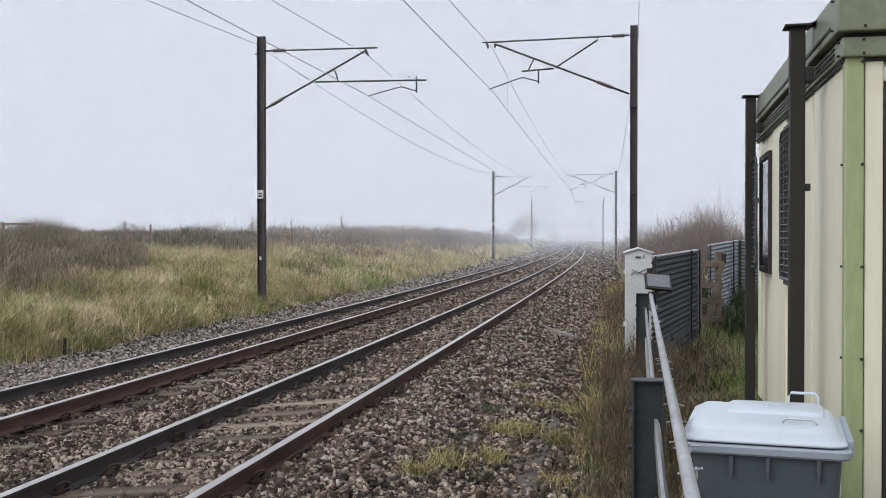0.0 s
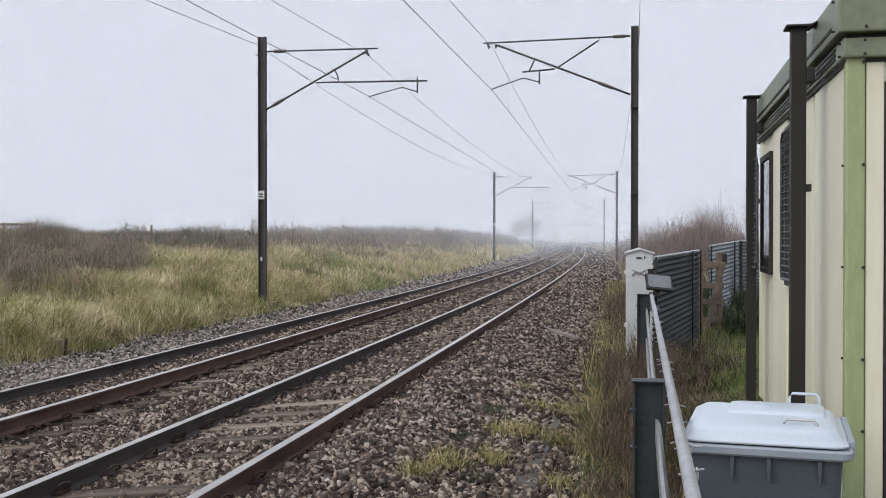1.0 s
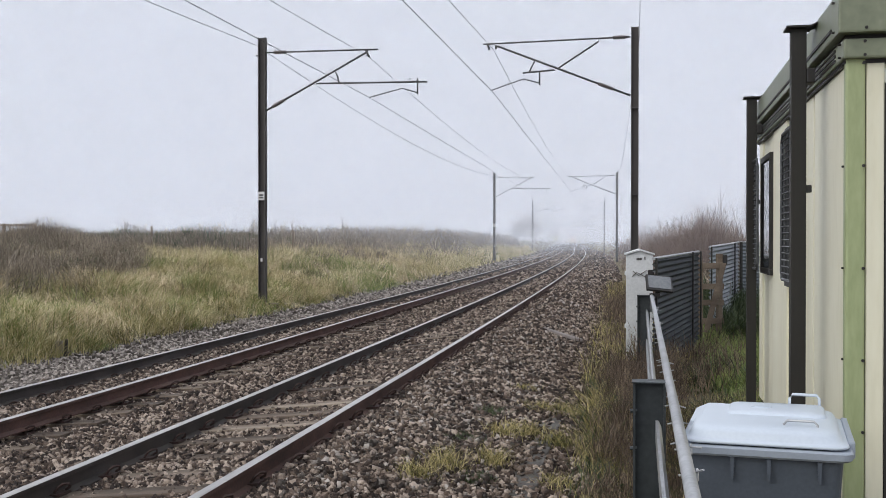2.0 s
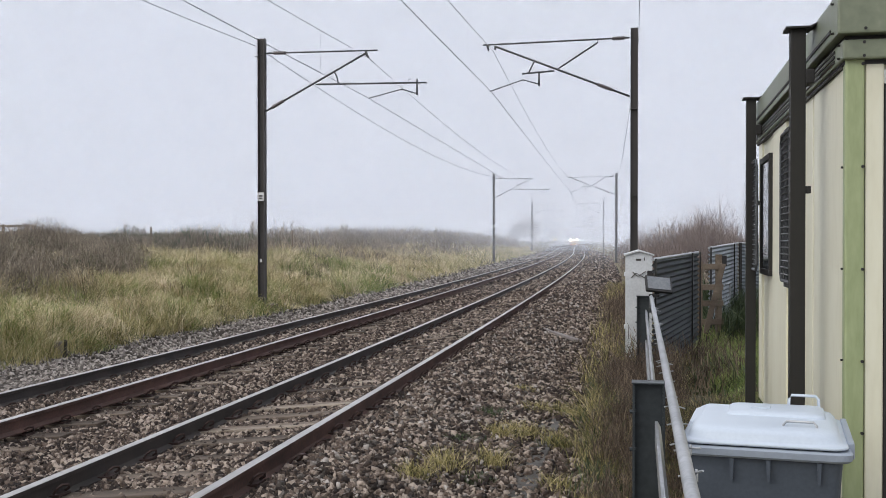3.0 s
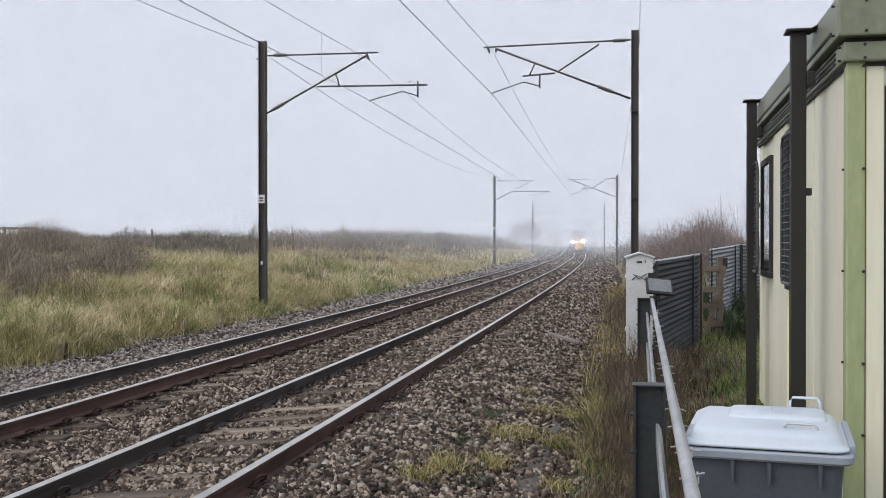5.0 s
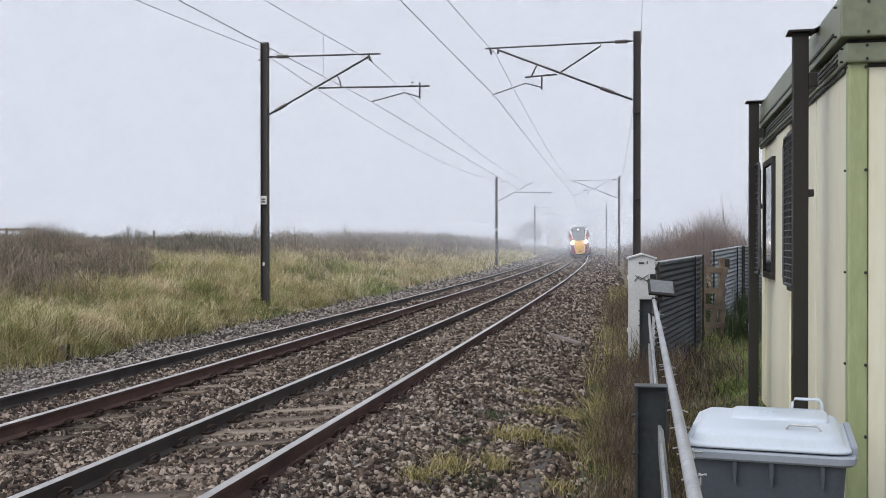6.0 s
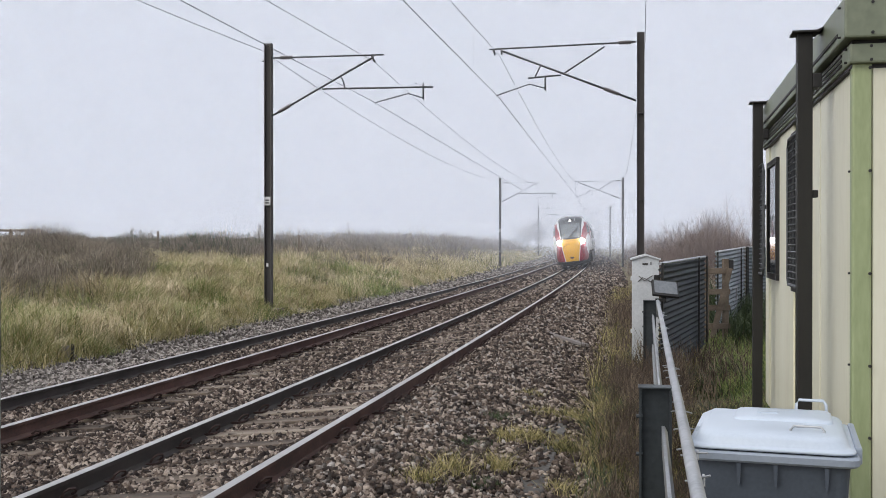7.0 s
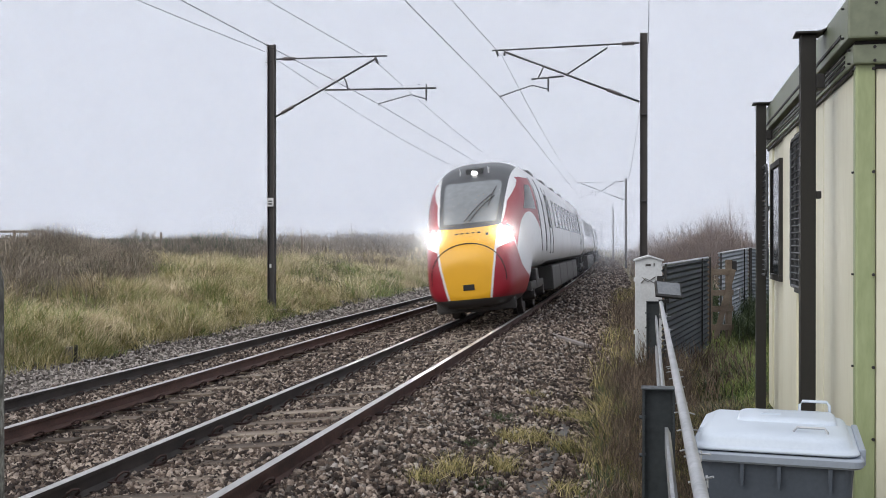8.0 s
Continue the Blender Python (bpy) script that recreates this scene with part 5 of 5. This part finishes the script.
def bogie(parent, y):
    bm = bmesh.new()
    for s in (-1, 1):
        box(bm, (s * 1.02 - 0.06, y - 1.7, 0.52), (s * 1.02 + 0.06, y + 1.7, 0.72), 0.03)
        box(bm, (s * 1.02 - 0.07, y - 0.35, 0.55), (s * 1.02 + 0.07, y + 0.35, 1.0), 0.03)
    box(bm, (-1.0, y - 0.25, 0.6), (1.0, y + 0.25, 0.9), 0.03)
    b = part("bogie", bm, M_TSKIRT, parent, "dark grimy bogie frame")
    for dy in (-1.3, 1.3):
        for s in (-1, 1):
            bm = bmesh.new()
            tube(bm, [(s * 0.69, y + dy, 0.44), (s * 0.735, y + dy, 0.44), (s * 0.74, y + dy, 0.42), (s * 0.82, y + dy, 0.42)], [0.46, 0.46, 0.42, 0.42], 24)
            tube(bm, [(s * 0.82, y + dy, 0.44), (s * 1.10, y + dy, 0.44)], [0.16, 0.13], 12)
            part("wheel", bm, M_RAIL_DARK, b, "steel wheel with axle box")


def car(nose):
    t = thing("train_car", pose(0, 0, 0), "white and red express train driving car with a yellow nose" if nose else "white express train passenger car with dark windows", "train car", "cars of the train")
    body = car_shell(nose)
    body.parent = t
    bogie(t, 4.0 if nose else 3.6)
    bogie(t, CAR - 4.0)
    for a, b in ((6.6, 9.6), (9.75, 13.2), (13.35, 16.8), (16.95, 19.6)):
        bm = bmesh.new()
        box(bm, (-1.28, a, 0.36), (1.28, b, 0.99), 0.04)
        part("equipment_case", bm, M_TGREY, t, "grey underfloor equipment case")
    for s in (-1, 1):
        for k in range(9):
            y = (8.3 if nose else 4.4) + k * (1.66 if nose else 2.0)
            w = 1.15 if nose else 1.5
            side_strip(t, "window", y, y + w, 2.05, 2.82, M_TSIDEGLASS, s, "dark passenger window")
        for y in ((6.0, CAR - 2.6) if nose else (1.6, CAR - 2.8)):
            side_strip(t, "door_edge", y - 0.06, y, 1.05, 3.05, M_SEAM, s)
            side_strip(t, "door_edge", y + 0.95, y + 1.01, 1.05, 3.05, M_SEAM, s)
            side_strip(t, "door_window", y + 0.25, y + 0.7, 2.0, 2.9, M_TSIDEGLASS, s)
        side_strip(t, "cantrail", 6.2 if nose else 0.5, CAR - 0.5, 1.0, 1.14, M_TGREY, s, "grey sole bar stripe", 0.006)
    for y in ((8.0, 12.5, 17.0, 21.5) if nose else (2.0, 7.0, 13.0, 19.0, 24.0)):
        bm = bmesh.new()
        box(bm, (-0.75, y, 3.58), (0.75, y + 1.6, 3.74), 0.06)
        part("roof_unit", bm, M_TGREY, t, "grey roof equipment cover")
    bm = bmesh.new()
    box(bm, (-0.85, CAR - 0.36, 1.0), (0.85, CAR + 0.32, 3.3), 0.08)
    part("gangway", bm, M_SEAM, t, "black gangway bellows")
    if not nose:
        return t

    # where the front's skin lies at x, z
    def skin(x, z, out=0.0):
        best = None
        for y in np.arange(0.0, 4.2, 0.03):
            sec = section(y)
            wide = int(np.argmax(sec[:, 0]))
            if sec[wide, 0] >= abs(x) and np.interp(-abs(x), -sec[wide:, 0], sec[wide:, 1]) >= z:
                best = y
                break
        return Vector((x, (best if best is not None else 4.0) - out, z + out * 0.4))

    def face_patch(name, corners, material, out, label=""):
        """A patch on the front; corners: rows of (z, half width)."""
        V, F = [], []
        cols = 9
        for o in (out, -0.03):
            for z, hw in corners:
                for k in range(cols):
                    V.append(tuple(skin(hw * (2 * k / (cols - 1) - 1), z, o)))
        h = len(corners) * cols
        for i in range(len(corners) - 1):
            for k in range(cols - 1):
                a = i * cols + k
                F.append((a, a + 1, a + cols + 1, a + cols))
                F.append((h + a, h + a + cols, h + a + cols + 1, h + a + 1))
        return tagged(from_arrays(name, V, F, material, t, True), label)

    face_patch("windscreen", [(2.14, 0.56), (2.19, 0.585), (2.4, 0.605), (2.6, 0.625), (2.8, 0.645), (2.98, 0.655), (3.05, 0.64), (3.10, 0.57)], M_TGLASS, 0.02, "large sloping windscreen with a dark surround")
    # wipers
    for x0, z0, x1, z1 in ((-0.10, 2.16, 0.46, 2.74), (0.0, 2.15, 0.52, 2.70), (0.40, 2.46, 0.55, 2.92)):
        bm = bmesh.new()
        pts = [skin(x0 + (x1 - x0) * k / 6, z0 + (z1 - z0) * k / 6 + 0.04 * math.sin(math.pi * k / 6), 0.06) for k in range(7)]
        tube(bm, pts, 0.013, 5)
        part("wiper", bm, M_SEAM, t, "black windscreen wiper arm")
    # coupler hatch: a seam arching over the nose
    bm = bmesh.new()
    pts = []
    for k in range(25):
        a = math.pi * k / 24
        x, z = 0.79 * math.cos(a), 0.86 + 0.83 * math.sin(a) ** 0.75
        pts.append(skin(x, z, 0.022))
    tube(bm, pts, 0.011, 5)
    part("hatch_seam", bm, M_SEAM, t, "black seam round the coupler hatch")
    # a black block paints in the dark inside of the coupler hole
    bm = bmesh.new()
    p = skin(0.0, 0.78)
    box(bm, (-0.12, p.y - 0.02, 0.72), (0.12, p.y + 0.2, 0.84), 0.01)
    part("coupler_recess", bm, M_SEAM, t, "small black block for the shade in the coupler hole")
    bm = bmesh.new()
    p = skin(0.42, 1.84, 0.01)
    box(bm, (p.x - 0.03, p.y - 0.01, p.z - 0.05), (p.x + 0.03, p.y + 0.08, p.z + 0.05), 0.01)
    part("lifting_eye", bm, M_SEAM, t)
    for k in range(5):
        bm = bmesh.new()
        x = -0.24 + 0.12 * k
        p = skin(x, 1.90, 0.012)
        box(bm, (x - 0.035, p.y - 0.003, 1.885), (x + 0.035, p.y + 0.05, 1.93), 0.004)
        part("name_bar", bm, M_TGREY, t, "small grey plain mark on the yellow nose")
    # lights
    for s in (-1, 1):
        p = skin(s * 0.79, 1.80, 0.0)
        bm = bmesh.new()
        tube(bm, [p + Vector((-s * 0.02, 0.02, -0.16)), p + Vector((0.0, 0.02, -0.05)), p + Vector((s * 0.02, 0.10, 0.12)), p + Vector((s * 0.03, 0.24, 0.24))], [0.04, 0.09, 0.10, 0.03], 14)
        part("headlight_housing", bm, M_SEAM, t, "dark swept headlight housing")
        bm = bmesh.new()
        tube(bm, [p + Vector((0, -0.05, 0.05)), p + Vector((0, -0.042, 0.05))], [0.135, 0.14], 16)
        light = part("headlight", bm, M_LAMP, t, "bright white headlight")
        # thin shells added before the lamp as its halo in the fog, lit by it
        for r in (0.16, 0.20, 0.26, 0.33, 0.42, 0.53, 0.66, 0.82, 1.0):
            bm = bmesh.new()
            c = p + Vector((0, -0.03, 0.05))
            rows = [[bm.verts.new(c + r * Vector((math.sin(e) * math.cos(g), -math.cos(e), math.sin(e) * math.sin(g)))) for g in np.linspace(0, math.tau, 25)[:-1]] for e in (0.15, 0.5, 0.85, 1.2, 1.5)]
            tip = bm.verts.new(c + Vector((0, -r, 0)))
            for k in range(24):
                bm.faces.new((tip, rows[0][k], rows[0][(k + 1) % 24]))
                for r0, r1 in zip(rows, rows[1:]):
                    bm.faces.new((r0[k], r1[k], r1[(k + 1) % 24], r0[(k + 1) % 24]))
            part("mist", bm, M_HALO, light, "faint shell that stands in for the headlight's halo in fog", True)
    p = skin(0.0, 3.32, 0.0)
    bm = bmesh.new()
    box(bm, (-0.20, p.y - 0.03, p.z - 0.12), (0.20, p.y + 0.25, p.z + 0.12), 0.02)
    part("top_light_box", bm, M_TDARK, t)
    for s in (-1, 1):
        bm = bmesh.new()
        box(bm, (s * 0.33 - 0.008, p.y - 0.03, p.z - 0.14), (s * 0.33 + 0.008, p.y + 0.2, p.z + 0.13), 0.002)
        part("hood_line", bm, M_TWHITE, t)
    bm = bmesh.new()
    tube(bm, [(0, p.y - 0.05, p.z), (0, p.y + 0.02, p.z)], 0.068, 16)
    part("top_light", bm, M_LAMP_TOP, t, "bright white light over the windscreen")
    for s in (-1, 1):
        side_strip(t, "cab_window", 2.05, 3.2, 2.40, 2.98, M_TSIDEGLASS, s, "dark cab side window with a raked front edge", 0.012, 1.3)
        side_strip(t, "cab_door_edge", 3.62, 3.66, 1.15, 3.2, M_SEAM, s)
        side_strip(t, "cab_door_edge", 4.60, 4.74, 1.15, 3.2, M_SEAM, s)
    bm = bmesh.new()
    box(bm, (-0.86, 0.75, 0.23), (0.86, 1.0, 0.5), 0.05)
    part("obstacle_deflector", bm, M_TSKIRT, t)
    return t


lead = car(True)
coach = car(False)
coaches = [coach] + [copy_thing(coach, pose(0, 0, 0)) for _ in range(4)]

# ------------------------------------------------ fog: thin banks that thicken with distance
for i, (y, w) in enumerate([(37, 0.045), (60, 0.085), (78, 0.10), (98, 0.13), (126, 0.18), (166, 0.20), (215, 0.23), (285, 0.27), (380, 0.35), (465, 0.9)]):
    us = np.linspace(-260, 260, 105)
    rise = np.array([-0.2, 0.3, 0.8, 1.4, 2.2, 4, 8, 40, 160])
    dens = np.array([0.0, 0.35, 0.62, 0.80, 0.90, 0.85, 0.7, 0.55, 0.55])
    V, D = [], []
    for u in us:
        x, yy = centre(y) + u, y
        g = float(ground_z(u, y))
        for h, d in zip(rise, dens):
            V.append((float(x), float(yy), g + h if h < 9 else h))
            D.append(d)
    n = len(rise)
    F = [(a * n + b, (a + 1) * n + b, (a + 1) * n + b + 1, a * n + b + 1) for a in range(len(us) - 1) for b in range(n - 1)]
    fog = from_arrays("fog_bank", np.array(V), F, fog_material("fog", w))
    at = fog.data.attributes.new("veil", "FLOAT", "POINT")
    at.data.foreach_set("value", D)
    tagged(fog, "thin bank of pale grey fog lying across the railway", "fog", kind="stuff")


# ------------------------------------------------ what moves
def motions():
    """The train comes round the curve at about 48 m/s; each car's two ends keep to the track."""
    z0, tilt = 0.072, math.degrees(math.asin(0.144 / 1.505))
    for i, c in enumerate([lead] + coaches):
        rows = []
        for k in range(17):
            t = 0.5 * k
            y = 21.7 + 48.5 * (8.0 - t) + 25.9 * i
            xa, ya = place(0.0, y)
            xb, yb = place(0.0, y + 25.6)
            rows.append((t, pose(float(xa), float(ya), z0, 0, 0, -math.degrees(math.atan2(float(xb - xa), float(yb - ya)))) @ pose(0, 0, 0, 0, -tilt, 0)))
        walk(c, rows)


motions()
